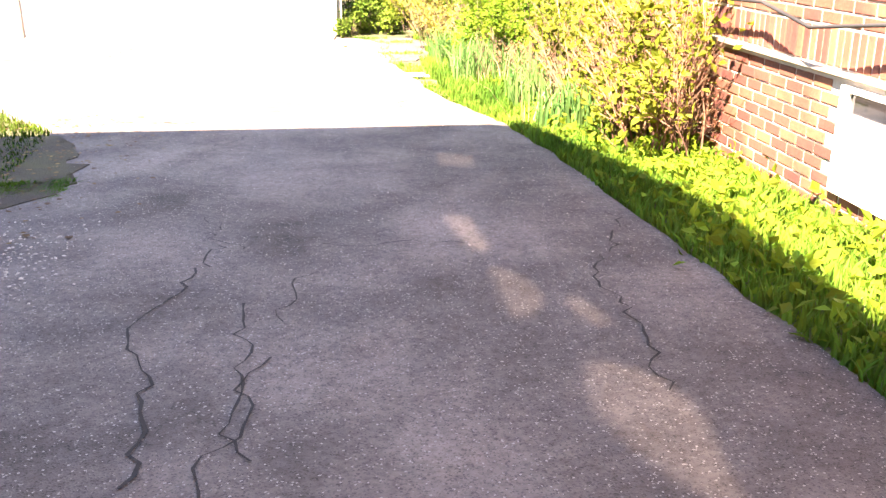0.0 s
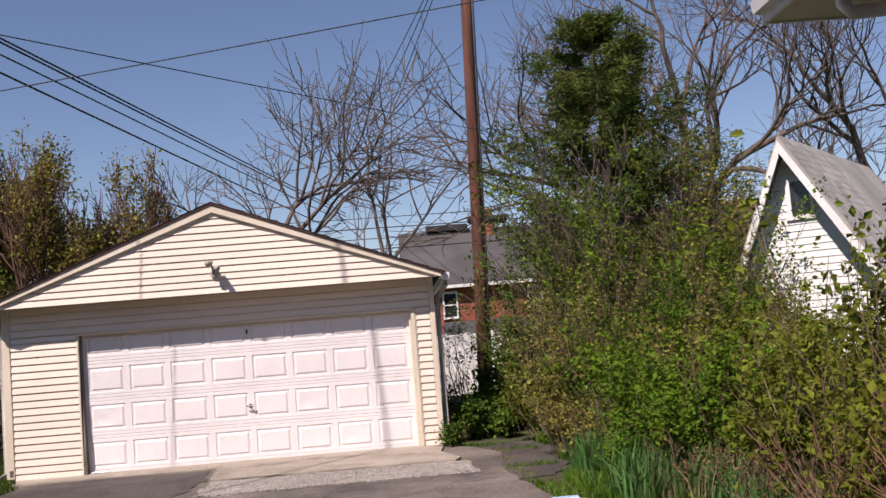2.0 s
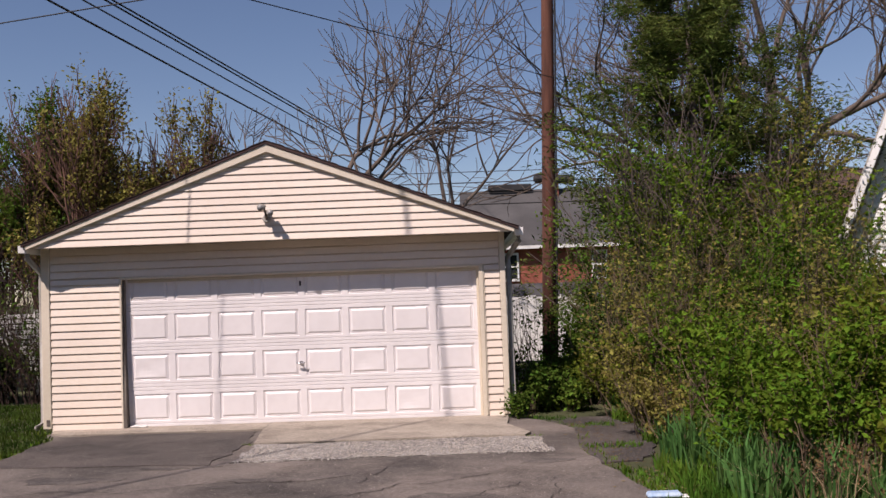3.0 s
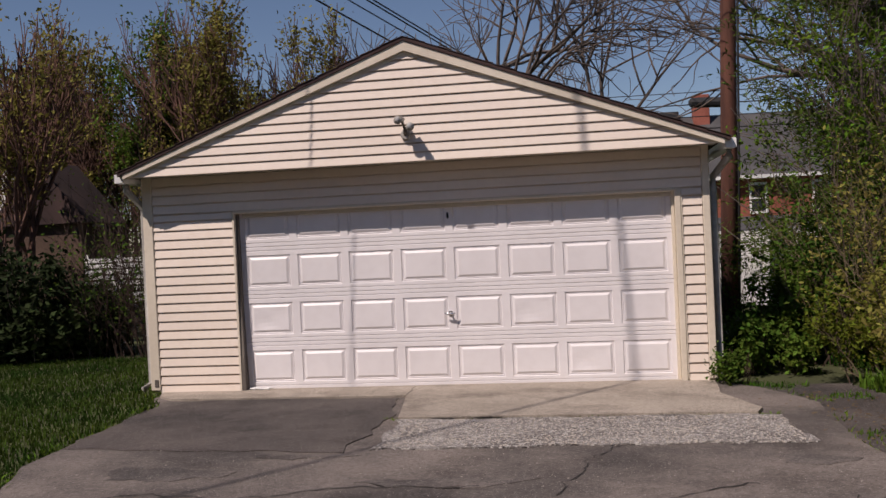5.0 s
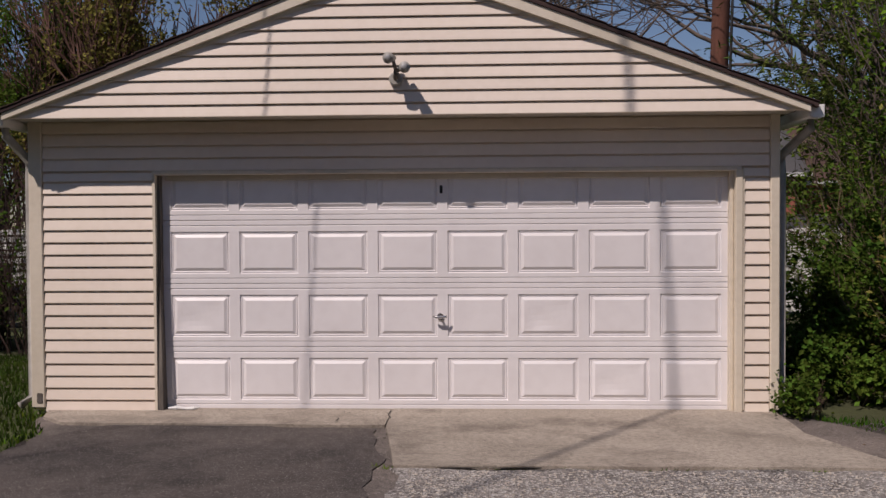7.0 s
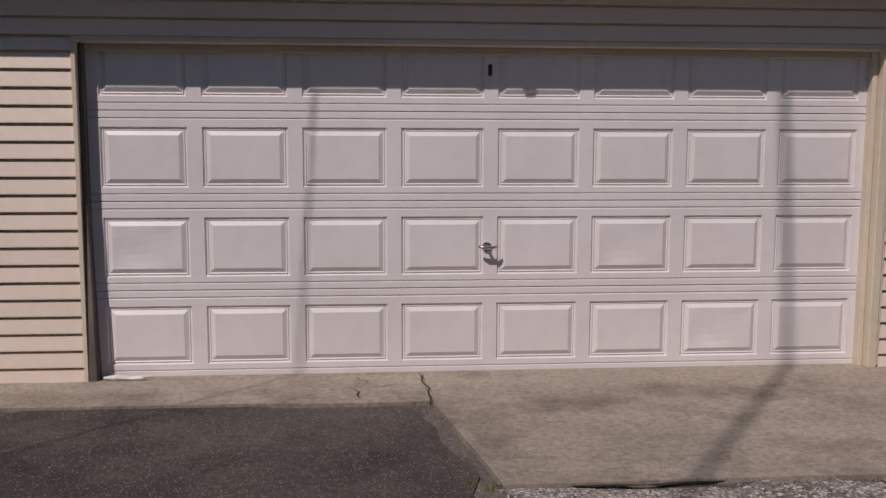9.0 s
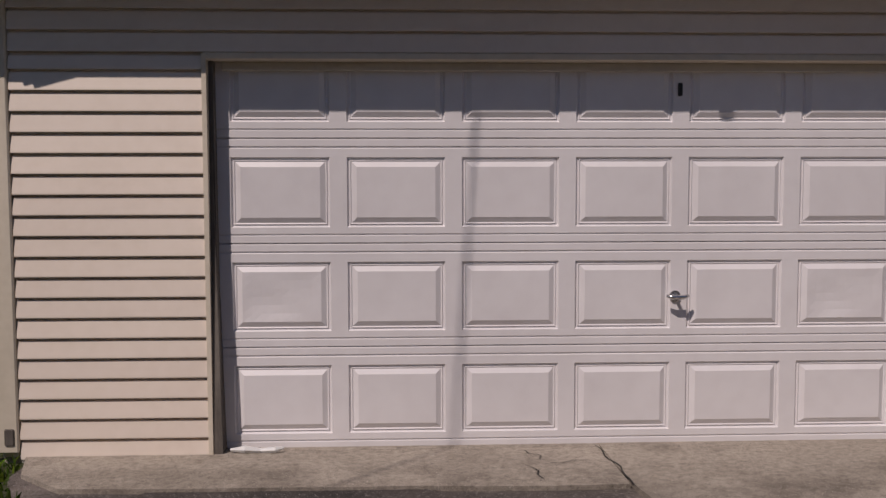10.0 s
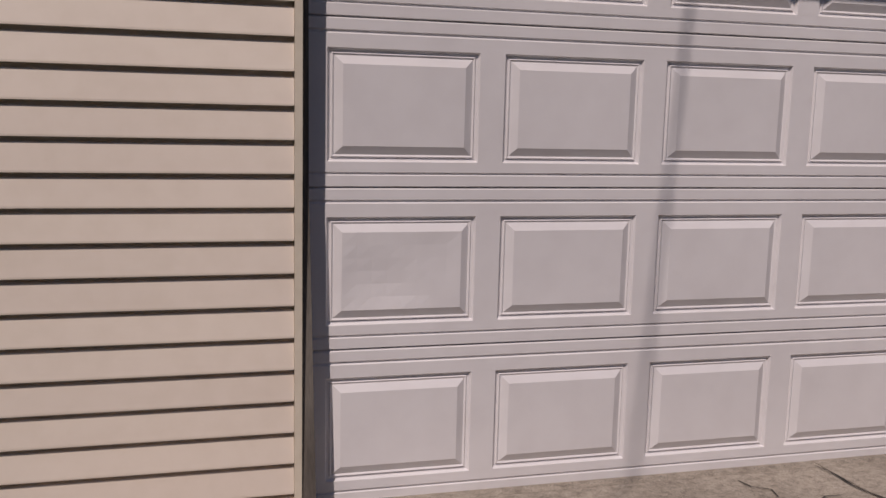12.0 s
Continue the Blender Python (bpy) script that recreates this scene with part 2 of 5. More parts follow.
def box(x0, x1, y0, y1, z0, z1, bevel=0.0, bm=None):
    bm = bm or bmesh.new()
    made = bmesh.ops.create_cube(bm, size=1.0, matrix=Matrix.Translation(((x0 + x1) / 2, (y0 + y1) / 2, (z0 + z1) / 2)) @ Matrix.Diagonal((x1 - x0, y1 - y0, z1 - z0, 1)))
    if bevel:
        edges = list({e for v in made["verts"] for e in v.link_edges})
        bmesh.ops.bevel(bm, geom=edges, offset=bevel, segments=1, affect="EDGES")
    return bm


def prism(points, axis, a, b, bm=None):
    """A flat outline pushed along an axis from a to b. points: (u, v) in the two other axes, in order x, y, z."""
    bm = bm or bmesh.new()

    def at(p, w):
        return {"x": (w, p[0], p[1]), "y": (p[0], w, p[1]), "z": (p[0], p[1], w)}[axis]
    lo, hi = [bm.verts.new(at(p, a)) for p in points], [bm.verts.new(at(p, b)) for p in points]
    bm.faces.new(lo), bm.faces.new(hi)
    for i in range(len(points)):
        j = (i + 1) % len(points)
        bm.faces.new((lo[i], lo[j], hi[j], hi[i]))
    return bm


def tube(points, radii, sides=8, bm=None, closed=True):
    """A tube along points."""
    bm = bm or bmesh.new()
    points = [Vector(p) for p in points]
    if not isinstance(radii, (list, tuple)):
        radii = [radii] * len(points)
    rings = []
    for i, p in enumerate(points):
        d = (points[min(i + 1, len(points) - 1)] - points[max(i - 1, 0)]).normalized()
        u = d.cross(Vector((0, 0, 1)) if abs(d.z) < 0.9 else Vector((1, 0, 0))).normalized()
        w = d.cross(u)
        rings.append([bm.verts.new(p + radii[i] * (math.cos(2 * math.pi * s / sides) * u + math.sin(2 * math.pi * s / sides) * w)) for s in range(sides)])
    for a, b in zip(rings, rings[1:]):
        for s in range(sides):
            bm.faces.new((a[s], a[(s + 1) % sides], b[(s + 1) % sides], b[s]))
    if closed:
        bm.faces.new(rings[0]), bm.faces.new(rings[-1])
    return bm


def ground_z(y):
    return -0.0265 * min(max(y, 0.0), 17.0)


class Twigs:
    """Branches gathered as tapered three- to six-sided tubes in plain lists."""

    def __init__(self):
        self.v, self.f, self.tips, self.top, self.marks = [], [], [], -1, []

    def limb(self, pts, r0, r1, sides):
        start, n = len(self.v), len(pts)
        for i, p in enumerate(pts):
            d = (pts[min(i + 1, n - 1)] - pts[max(i - 1, 0)]).normalized()
            u = d.cross(Vector((0.3, 0.2, 1)) if abs(d.z) < 0.85 else Vector((1, 0.2, 0))).normalized()
            w = d.cross(u)
            r = r0 + (r1 - r0) * i / (n - 1)
            for s in range(sides):
                a = 2 * math.pi * s / sides
                self.v.append(tuple(p + r * (math.cos(a) * u + math.sin(a) * w)))
        for i in range(n - 1):
            for s in range(sides):
                a, b = start + i * sides + s, start + i * sides + (s + 1) % sides
                self.f.append((a, b, b + sides, a + sides))

    def grow(self, rng, p, d, length, r, depth, kids, spread, up=0.15, wander=0.2, shrink=0.68, first=0.35, thin=0.0035):
        steps = 5 if depth > 1 else 4
        pts = [p]
        for i in range(steps):
            d = (d + Vector((rng.gauss(0, wander), rng.gauss(0, wander), rng.gauss(0, wander) + up)) * 0.5).normalized()
            pts.append(pts[-1] + d * length / steps)
        end = r * (0.55 if depth > 0 else 0.35)
        self.limb(pts, max(r, thin), max(end, thin), 6 if r > 0.05 else (4 if r > 0.015 else 3))
        if depth == self.top and not self.marks:
            self.marks = [len(self.v), len(self.f)]
        if depth <= 0:
            self.tips += pts[1:]
            return
        for j in range(kids):
            f = first + (1 - first) * (j + rng.random()) / kids
            i = min(int(f * steps), steps - 1)
            q = pts[i].lerp(pts[i + 1], f * steps - i)
            side = Vector((rng.gauss(0, 1), rng.gauss(0, 1), rng.gauss(0, 0.5)))
            side = (side - side.dot(d) * d).normalized()
            nd = (d + side * spread * rng.uniform(0.6, 1.3)).normalized()
            self.grow(rng, q, nd, length * shrink * rng.uniform(0.75, 1.15), r * (0.62 - 0.15 * f), depth - 1, kids, spread, up, wander, shrink, first, thin)
        self.grow(rng, pts[-1], d, length * shrink, end, depth - 1, kids, spread, up, wander, shrink, first, thin)


def leaves(centres, per, scatter, size, seed, narrow=0.5, flat=0.4):
    """Folded four-cornered leaves round the centres; vertices and faces."""
    g = np.random.default_rng(seed)
    c = np.repeat(np.asarray([tuple(p) for p in centres], dtype=np.float64).reshape(-1, 3), per, axis=0)
    n = len(c)
    c = c + g.normal(0, scatter, (n, 3))
    d = g.normal(0, 1, (n, 3))
    d[:, 2] *= flat
    d /= np.linalg.norm(d, axis=1, keepdims=True) + 1e-9
    s = np.cross(d, g.normal(0, 1, (n, 3)) + np.array([0, 0, 1.2]))
    s /= np.linalg.norm(s, axis=1, keepdims=True) + 1e-9
    u = np.cross(s, d)
    L = size * g.uniform(0.55, 1.35, (n, 1))
    v = np.empty((n, 4, 3))
    v[:, 0] = c
    v[:, 1] = c + d * L * 0.5 + s * L * narrow * 0.5 + u * L * 0.1
    v[:, 2] = c + d * L
    v[:, 3] = c + d * L * 0.5 - s * L * narrow * 0.5 + u * L * 0.1
    i = np.arange(n)[:, None] * 4
    return v.reshape(-1, 3), np.concatenate([i + [0, 1, 2], i + [0, 2, 3]], axis=1).reshape(-1, 3)


def clumped(points, cell, share, seed):
    """The points that fall into clumps of about a cell's size; share moves how many stay."""
    off = Vector((seed * 7.31 % 50, seed * 3.7 % 50, seed * 1.9 % 50))
    return [p for p in points if mathutils.noise.noise(p / cell + off) > share]


def blades(xy, z, height, width, seed, lean=0.35):
    """Grass blades of two triangles that bend over, at places xy with ground heights z."""
    g = np.random.default_rng(seed)
    n = len(xy)
    a = g.uniform(0, 2 * math.pi, n)
    h = height * g.uniform(0.5, 1.3, n)
    base = np.column_stack([xy, z])
    side = np.column_stack([np.cos(a), np.sin(a), np.zeros(n)]) * width * g.uniform(0.6, 1.4, (n, 1)) * 0.5
    b = a + math.pi / 2 + g.normal(0, 0.6, n)
    bend = np.column_stack([np.cos(b), np.sin(b), np.zeros(n)]) * (h * lean * np.abs(g.normal(0, 1, n)))[:, None]
    up = np.column_stack([np.zeros(n), np.zeros(n), h])
    v = np.empty((n, 5, 3))
    v[:, 0], v[:, 1] = base - side, base + side
    v[:, 2], v[:, 3] = base + side * 0.8 + bend * 0.35 + up * 0.6, base - side * 0.8 + bend * 0.35 + up * 0.6
    v[:, 4] = base + bend + up * 0.95
    i = np.arange(n)[:, None] * 5
    f = [tuple(q) for q in np.concatenate([i + [0, 1, 2], i + [0, 2, 3], i + [3, 2, 4]], axis=1).reshape(-1, 3)]
    return v.reshape(-1, 3), f

# ---- ground ----
def sheet(name, xs, ys, lift=0.0):
    """A sheet over a grid of x and y that follows the fall of the ground."""
    v = [(x, y, ground_z(y) + lift) for y in ys for x in xs]
    n = len(xs)
    f = [(j * n + i, j * n + i + 1, (j + 1) * n + i + 1, (j + 1) * n + i) for j in range(len(ys) - 1) for i in range(n - 1)]
    return v, f


v, f = sheet("ground", [-2500, -60, -20, -8, 0, 8, 20, 60, 2500], [-2500, -40, 0, 4, 8, 12, 17, 24, 40, 80, 2500])
ground = tagged(raw("ground", v, f, M["soil"]), "grassy bare soil of the back yards", "ground", kind="structure")


def outline(points, wob, step, seed):
    """A worn outline: the sides cut into steps and pushed about a little."""
    rng = random.Random(seed)
    out = []
    for (x0, y0), (x1, y1) in zip(points, points[1:] + points[:1]):
        n = max(1, int(math.hypot(x1 - x0, y1 - y0) / step))
        for i in range(n):
            k = i / n
            out.append((x0 + (x1 - x0) * k + rng.uniform(-wob, wob), y0 + (y1 - y0) * k + rng.uniform(-wob, wob)))
    return out


def paving(name, points, material, top, label, category, wob=0.03, step=0.25, seed=1, thick=0.08, kind="structure"):
    """A slab of paving with a worn rim; its top follows the ground at a height above it."""
    pts = outline(points, wob, step, seed)
    bm = bmesh.new()
    up = [bm.verts.new((x, y, ground_z(y) + top)) for x, y in pts]
    low = [bm.verts.new((x, y, ground_z(y) + top - thick)) for x, y in pts]
    face = bm.faces.new(up)
    for i in range(len(pts)):
        j = (i + 1) % len(pts)
        bm.faces.new((up[i], up[j], low[j], low[i]))
    bmesh.ops.triangulate(bm, faces=[face])
    return tagged(part(name, bm, material), label, category, kind=kind)


DRIVE = [(-2.0, -12), (1.85, -12), (1.8, 0), (1.72, 3.5), (1.55, 6.6), (1.42, 7.8), (1.2, 8.8), (1.0, 9.8), (0.88, 11.4), (0.62, 13.6), (0.75, 15.4), (0.45, 16.3), (0.12, 17.0), (-6.2, 17.0), (-6.2, 16.5), (-5.85, 15.9), (-5.7, 14.4), (-5.55, 13.0), (-5.2, 12.2), (-4.4, 10.6), (-3.1, 9.0), (-2.3, 7.8), (-2.1, 6.0), (-2.4, 4.4), (-2.4, 0)]
paving("driveway", DRIVE, M["asphalt"], 0.022, "worn cracked grey asphalt driveway with stains", "driveway", 0.035, 0.3, 3)
paving("driveway_patch", [(-5.6, 13.6), (-3.15, 13.4), (-3.1, 14.9), (-3.25, 16.1), (-5.4, 16.35), (-5.8, 15.6)], M["asphalt_dark"], 0.030, "darker asphalt patch before the garage", "asphalt patch", 0.05, 0.2, 5)
paving("garage_slab", [(-3.0, 14.78), (0.12, 14.78), (0.2, 15.0), (-0.02, 15.9), (0.05, 17.0), (-3.2, 17.0), (-3.2, 16.1)], M["concrete"], 0.05, "stained pale concrete slab before the garage door", "concrete slab", 0.012, 0.3, 7)
paving("garage_apron", [(-6.12, 16.48), (-5.85, 16.23), (-3.21, 16.17), (-3.21, 17.0), (-6.3, 17.0)], M["concrete"], 0.046, "narrow pale concrete apron strip with a crack", "concrete slab", 0.012, 0.3, 8)
paving("gravel_strip", [(-2.95, 13.45), (0.35, 13.6), (0.3, 14.74), (-2.98, 14.74)], M["gravel"], 0.034, "worn pale strip of gravelly old concrete", "worn concrete", 0.05, 0.15, 9)
paving("repair_patch", [(-0.5, 10.6), (-0.3, 10.2), (-0.02, 10.06), (0.16, 10.12), (0.27, 10.55), (0.2, 10.75), (-0.1, 10.82), (-0.35, 10.78)], M["concrete"], 0.03, "small pale repair patch in the asphalt", "repair patch", 0.03, 0.1, 10)
paving("side_dirt", [(0.3, 12.7), (1.15, 12.9), (1.6, 14.4), (1.5, 15.6), (1.35, 16.6), (0.3, 16.5)], M["asphalt_dark"], 0.018, "dark bare dirt and broken paving beside the garage", "dirt", 0.05, 0.15, 11)


for k, (x, y, w, d) in enumerate([(-3.4, 13.25, 0.7, 0.22), (-3.9, 13.7, 0.3, 0.16), (-1.3, 8.4, 1.6, 0.5), (-0.7, 11.3, 1.1, 0.35), (-3.2, 11.0, 1.2, 0.45), (0.3, 9.0, 0.8, 0.9), (-2.2, 12.4, 1.0, 0.3), (-4.3, 12.7, 0.9, 0.5), (0.2, 13.0, 0.5, 0.3)]):
    paving("tar_stain", [(x + w / 2 * math.cos(a) * (1 + 0.3 * math.sin(3 * a + k)), y + d / 2 * math.sin(a) * (1 + 0.3 * math.cos(2 * a + k))) for a in [i * math.pi / 7 for i in range(14)]], M["asphalt_mid"], 0.0265, "dark oily patch worn into the asphalt", "stain", 0.05, 0.08, 200 + k, 0.02)


def crack(x, y, heading, length, width, seed, turn=0.5, step=0.07, lift=0.027):
    """A wandering crack, a thin dark ribbon that lies in the asphalt."""
    rng = random.Random(seed)
    bm = bmesh.new()
    last = None
    for i in range(int(length / step)):
        a = heading + rng.gauss(0, turn)
        x, y = x + step * math.cos(a), y + step * math.sin(a)
        w = width * rng.uniform(0.25, 0.95)
        z = ground_z(y) + lift
        nx, ny = -math.sin(heading), math.cos(heading)
        now = (bm.verts.new((x - nx * w / 2, y - ny * w / 2, z)), bm.verts.new((x + nx * w / 2, y + ny * w / 2, z)))
        if last:
            bm.faces.new((last[0], last[1], now[1], now[0]))
        last = now
    return tagged(part("crack", bm, M["crack"]), "dark wandering crack in the paving", "crack", "driveway cracks", "structure")


UP = math.pi / 2
for k, (x, y, h, n, w) in enumerate([(-0.58, 2.2, UP, 2.6, 0.018), (-0.25, 2.3, UP, 1.5, 0.014), (-0.38, 2.0, UP, 1.2, 0.012), (-0.12, 4.4, 0.05, 0.9, 0.012), (-0.5, 4.3, 1.9, 1.0, 0.01), (-0.3, 3.4, 1.2, 0.8, 0.012),
                                     (1.05, 2.6, 1.35, 2.6, 0.014), (-1.1, 6.6, 1.0, 1.2, 0.01), (-2.2, 9.2, 0.8, 4.0, 0.02), (-3.0, 11.0, 0.5, 3.5, 0.02), (-4.6, 12.0, 0.2, 3.0, 0.02), (-1.5, 12.0, 1.2, 2.2, 0.015),
                                     (-4.4, 15.4, 2.4, 1.4, 0.015), (0.3, 9.5, 1.7, 3.0, 0.015), (-1.0, 9.0, 2.2, 2.5, 0.015)]):
    crack(x, y, h, n, w, 20 + k)
crack(-3.62, 16.2, 1.3, 0.4, 0.01, 51, lift=0.052)
crack(-3.6, 16.52, 0.1, 0.3, 0.008, 52, lift=0.052)
crack(-3.6, 16.55, 2.0, 0.35, 0.008, 53, lift=0.052)
crack(-3.2, 16.1, UP, 0.8, 0.012, 54, turn=0.1, lift=0.053)
crack(-3.1, 14.77, 0.0, 3.2, 0.035, 55, turn=0.15, lift=0.04)

# ---- garage ----
GX0, GX1, APEX = -6.38, 0.07, -3.11        # outer corners, ridge
GY, GG, GD, GB = 16.83, 16.48, 16.925, 23.2  # wall face, gable face, door face, back wall
FLOOR, EAVE, RIDGE = -0.41, 2.12, 3.41
garage = thing("garage", (APEX, 19.8, FLOOR), "low cream vinyl-sided two-car garage with a gable front", "garage")
part("foundation", box(GX0 + 0.02, GX1 - 0.02, GY + 0.03, GB, FLOOR - 0.3, FLOOR + 0.01), M["concrete"], garage, "concrete footing")
part("side_wall", box(GX0 + 0.02, GX0 + 0.14, GY + 0.02, GB, FLOOR, EAVE), M["vinyl"], garage)
part("side_wall", box(GX1 - 0.14, GX1 - 0.02, GY + 0.02, GB, FLOOR, EAVE), M["vinyl"], garage)
part("back_wall", box(GX0 + 0.14, GX1 - 0.14, GB - 0.12, GB, FLOOR, EAVE), M["vinyl"], garage)
part("front_wall", box(GX0 + 0.14, -5.285, GY + 0.02, GY + 0.14, FLOOR + 0.03, EAVE), M["vinyl"], garage)
part("front_wall", box(-0.25, GX1 - 0.14, GY + 0.02, GY + 0.14, FLOOR + 0.03, EAVE), M["vinyl"], garage)
part("header", box(-5.284, -0.25, GY + 0.02, GY + 0.14, 1.70, EAVE), M["vinyl"], garage)
COURSE = 0.1058


def board(x0, x1, z, h, face):
    """One siding course: a leaning face with a proud lower lip, its head let in under the course above."""
    return prism([(face - 0.021, z), (face - 0.021, z + 0.006), (face - 0.007, z + h - 0.016), (face + 0.009, z + h - 0.013), (face + 0.009, z + h), (face + 0.02, z + h), (face + 0.02, z), (face - 0.012, z)], "x", x0, x1)


z = -0.414
while z < 1.66:
    h = min(COURSE, 1.68 - z)
    part("siding_board", board(GX0 + 0.125, -5.288, z, h, GY), M["vinyl"], garage)
    part("siding_board", board(-0.222, GX1 - 0.085, z, h, GY), M["vinyl"], garage)
    z += COURSE
for k in range(4):
    part("siding_board", board(GX0 + 0.125, GX1 - 0.085, 1.685 + k * 0.1085, min(0.1085, EAVE - 1.685 - k * 0.1085), GY), M["vinyl"], garage)
part("rot_hole", box(GX0 + 0.05, GX0 + 0.1, GY - 0.036, GY - 0.028, FLOOR + 0.07, FLOOR + 0.16, 0.006), M["jamb"], garage, "dark broken spot in the corner post")
for x0, x1 in ((GX0, GX0 + 0.12), (GX1 - 0.08, GX1)):
    part("corner_post", box(x0, x1, GY - 0.03, GY + 0.08, FLOOR + 0.03, EAVE, 0.008), M["trim"], garage)
part("j_channel", box(-5.287, -5.263, GY - 0.025, GY + 0.03, FLOOR + 0.0, 1.68), M["trim"], garage)
part("j_channel", box(-0.235, -0.224, GY - 0.025, GY + 0.03, FLOOR + 0.03, 1.68), M["trim"], garage)
foot = FLOOR - 0.02
# left jamb: its dark colour includes the shade beside the channel
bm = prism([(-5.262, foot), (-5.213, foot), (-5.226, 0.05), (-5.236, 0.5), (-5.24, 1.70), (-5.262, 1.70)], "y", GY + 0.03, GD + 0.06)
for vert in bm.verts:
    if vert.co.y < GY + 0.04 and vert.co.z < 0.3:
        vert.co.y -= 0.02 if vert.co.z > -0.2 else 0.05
part("jamb", bm, M["jamb"], garage, "weathered wooden jamb with shade in its dark colour, sprung out at its foot")
part("jamb", box(-0.3, -0.238, GY - 0.035, GD + 0.06, FLOOR + 0.01, 1.66, 0.006), M["trim"], garage)
part("door_stop", box(-0.335, -0.302, GY + 0.03, GD + 0.03, FLOOR + 0.01, 1.66, 0.004), M["trim"], garage)
part("head_trim", box(-5.278, -0.24, GY - 0.02, GD + 0.02, 1.645, 1.684, 0.006), M["trim"], garage)
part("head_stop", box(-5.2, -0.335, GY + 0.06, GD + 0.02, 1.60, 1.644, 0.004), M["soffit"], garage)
part("bottom_strip", box(GX0 + 0.12, -5.281, GY + 0.005, GY + 0.03, FLOOR - 0.03, FLOOR + 0.012), M["spout"], garage, "dark rotted sill strip")
part("bottom_strip", box(-0.23, GX1 - 0.08, GY + 0.005, GY + 0.03, FLOOR - 0.03, FLOOR + 0.012), M["spout"], garage)
part("soffit", box(GX0 - 0.02, GX1 + 0.06, GG + 0.025, GY + 0.02, EAVE - 0.004, EAVE + 0.02), M["soffit"], garage)
# gable front
SL = (RIDGE - EAVE) / (APEX - (GX0 - 0.03))
GW = APEX - (GX0 - 0.03)


def rake_z(x):
    return RIDGE - abs(x - APEX) * SL


part("gable_wall", prism([(GX0 - 0.02, EAVE + 0.01), (GX1 + 0.08, EAVE + 0.01), (APEX, RIDGE - 0.05)], "y", GG + 0.02, GG + 0.1), M["vinyl"], garage)
z = 2.104
while z < RIDGE - 0.12:
    h = min(0.1005, RIDGE - 0.06 - z)
    w0, w1 = max((RIDGE - 0.03 - z) / SL, 0.02), max((RIDGE - 0.03 - z - h) / SL, 0.01)
    w0, w1 = min(w0, GW - 0.03), min(w1, GW - 0.03)
    wm = w1 + (w0 - w1) * 0.15
    bm = bmesh.new()
    rows = [[bm.verts.new((APEX + k * w, GG + d, z + u)) for k in (-1, 1)] for w, d, u in ((w0, -0.021, 0.0), (w0, -0.021, 0.006), (wm, -0.007, h - 0.015), (wm, 0.009, h - 0.012), (w1, 0.009, h), (w1, 0.018, h), (w0, 0.018, 0.0))]
    for lower, upper in zip(rows, rows[1:] + rows[:1]):
        bm.faces.new((lower[0], lower[1], upper[1], upper[0]))
    for k in (0, 1):
        bm.faces.new([r[k] for r in rows])
    part("siding_board", bm, M["vinyl"], garage)
    z += 0.1005
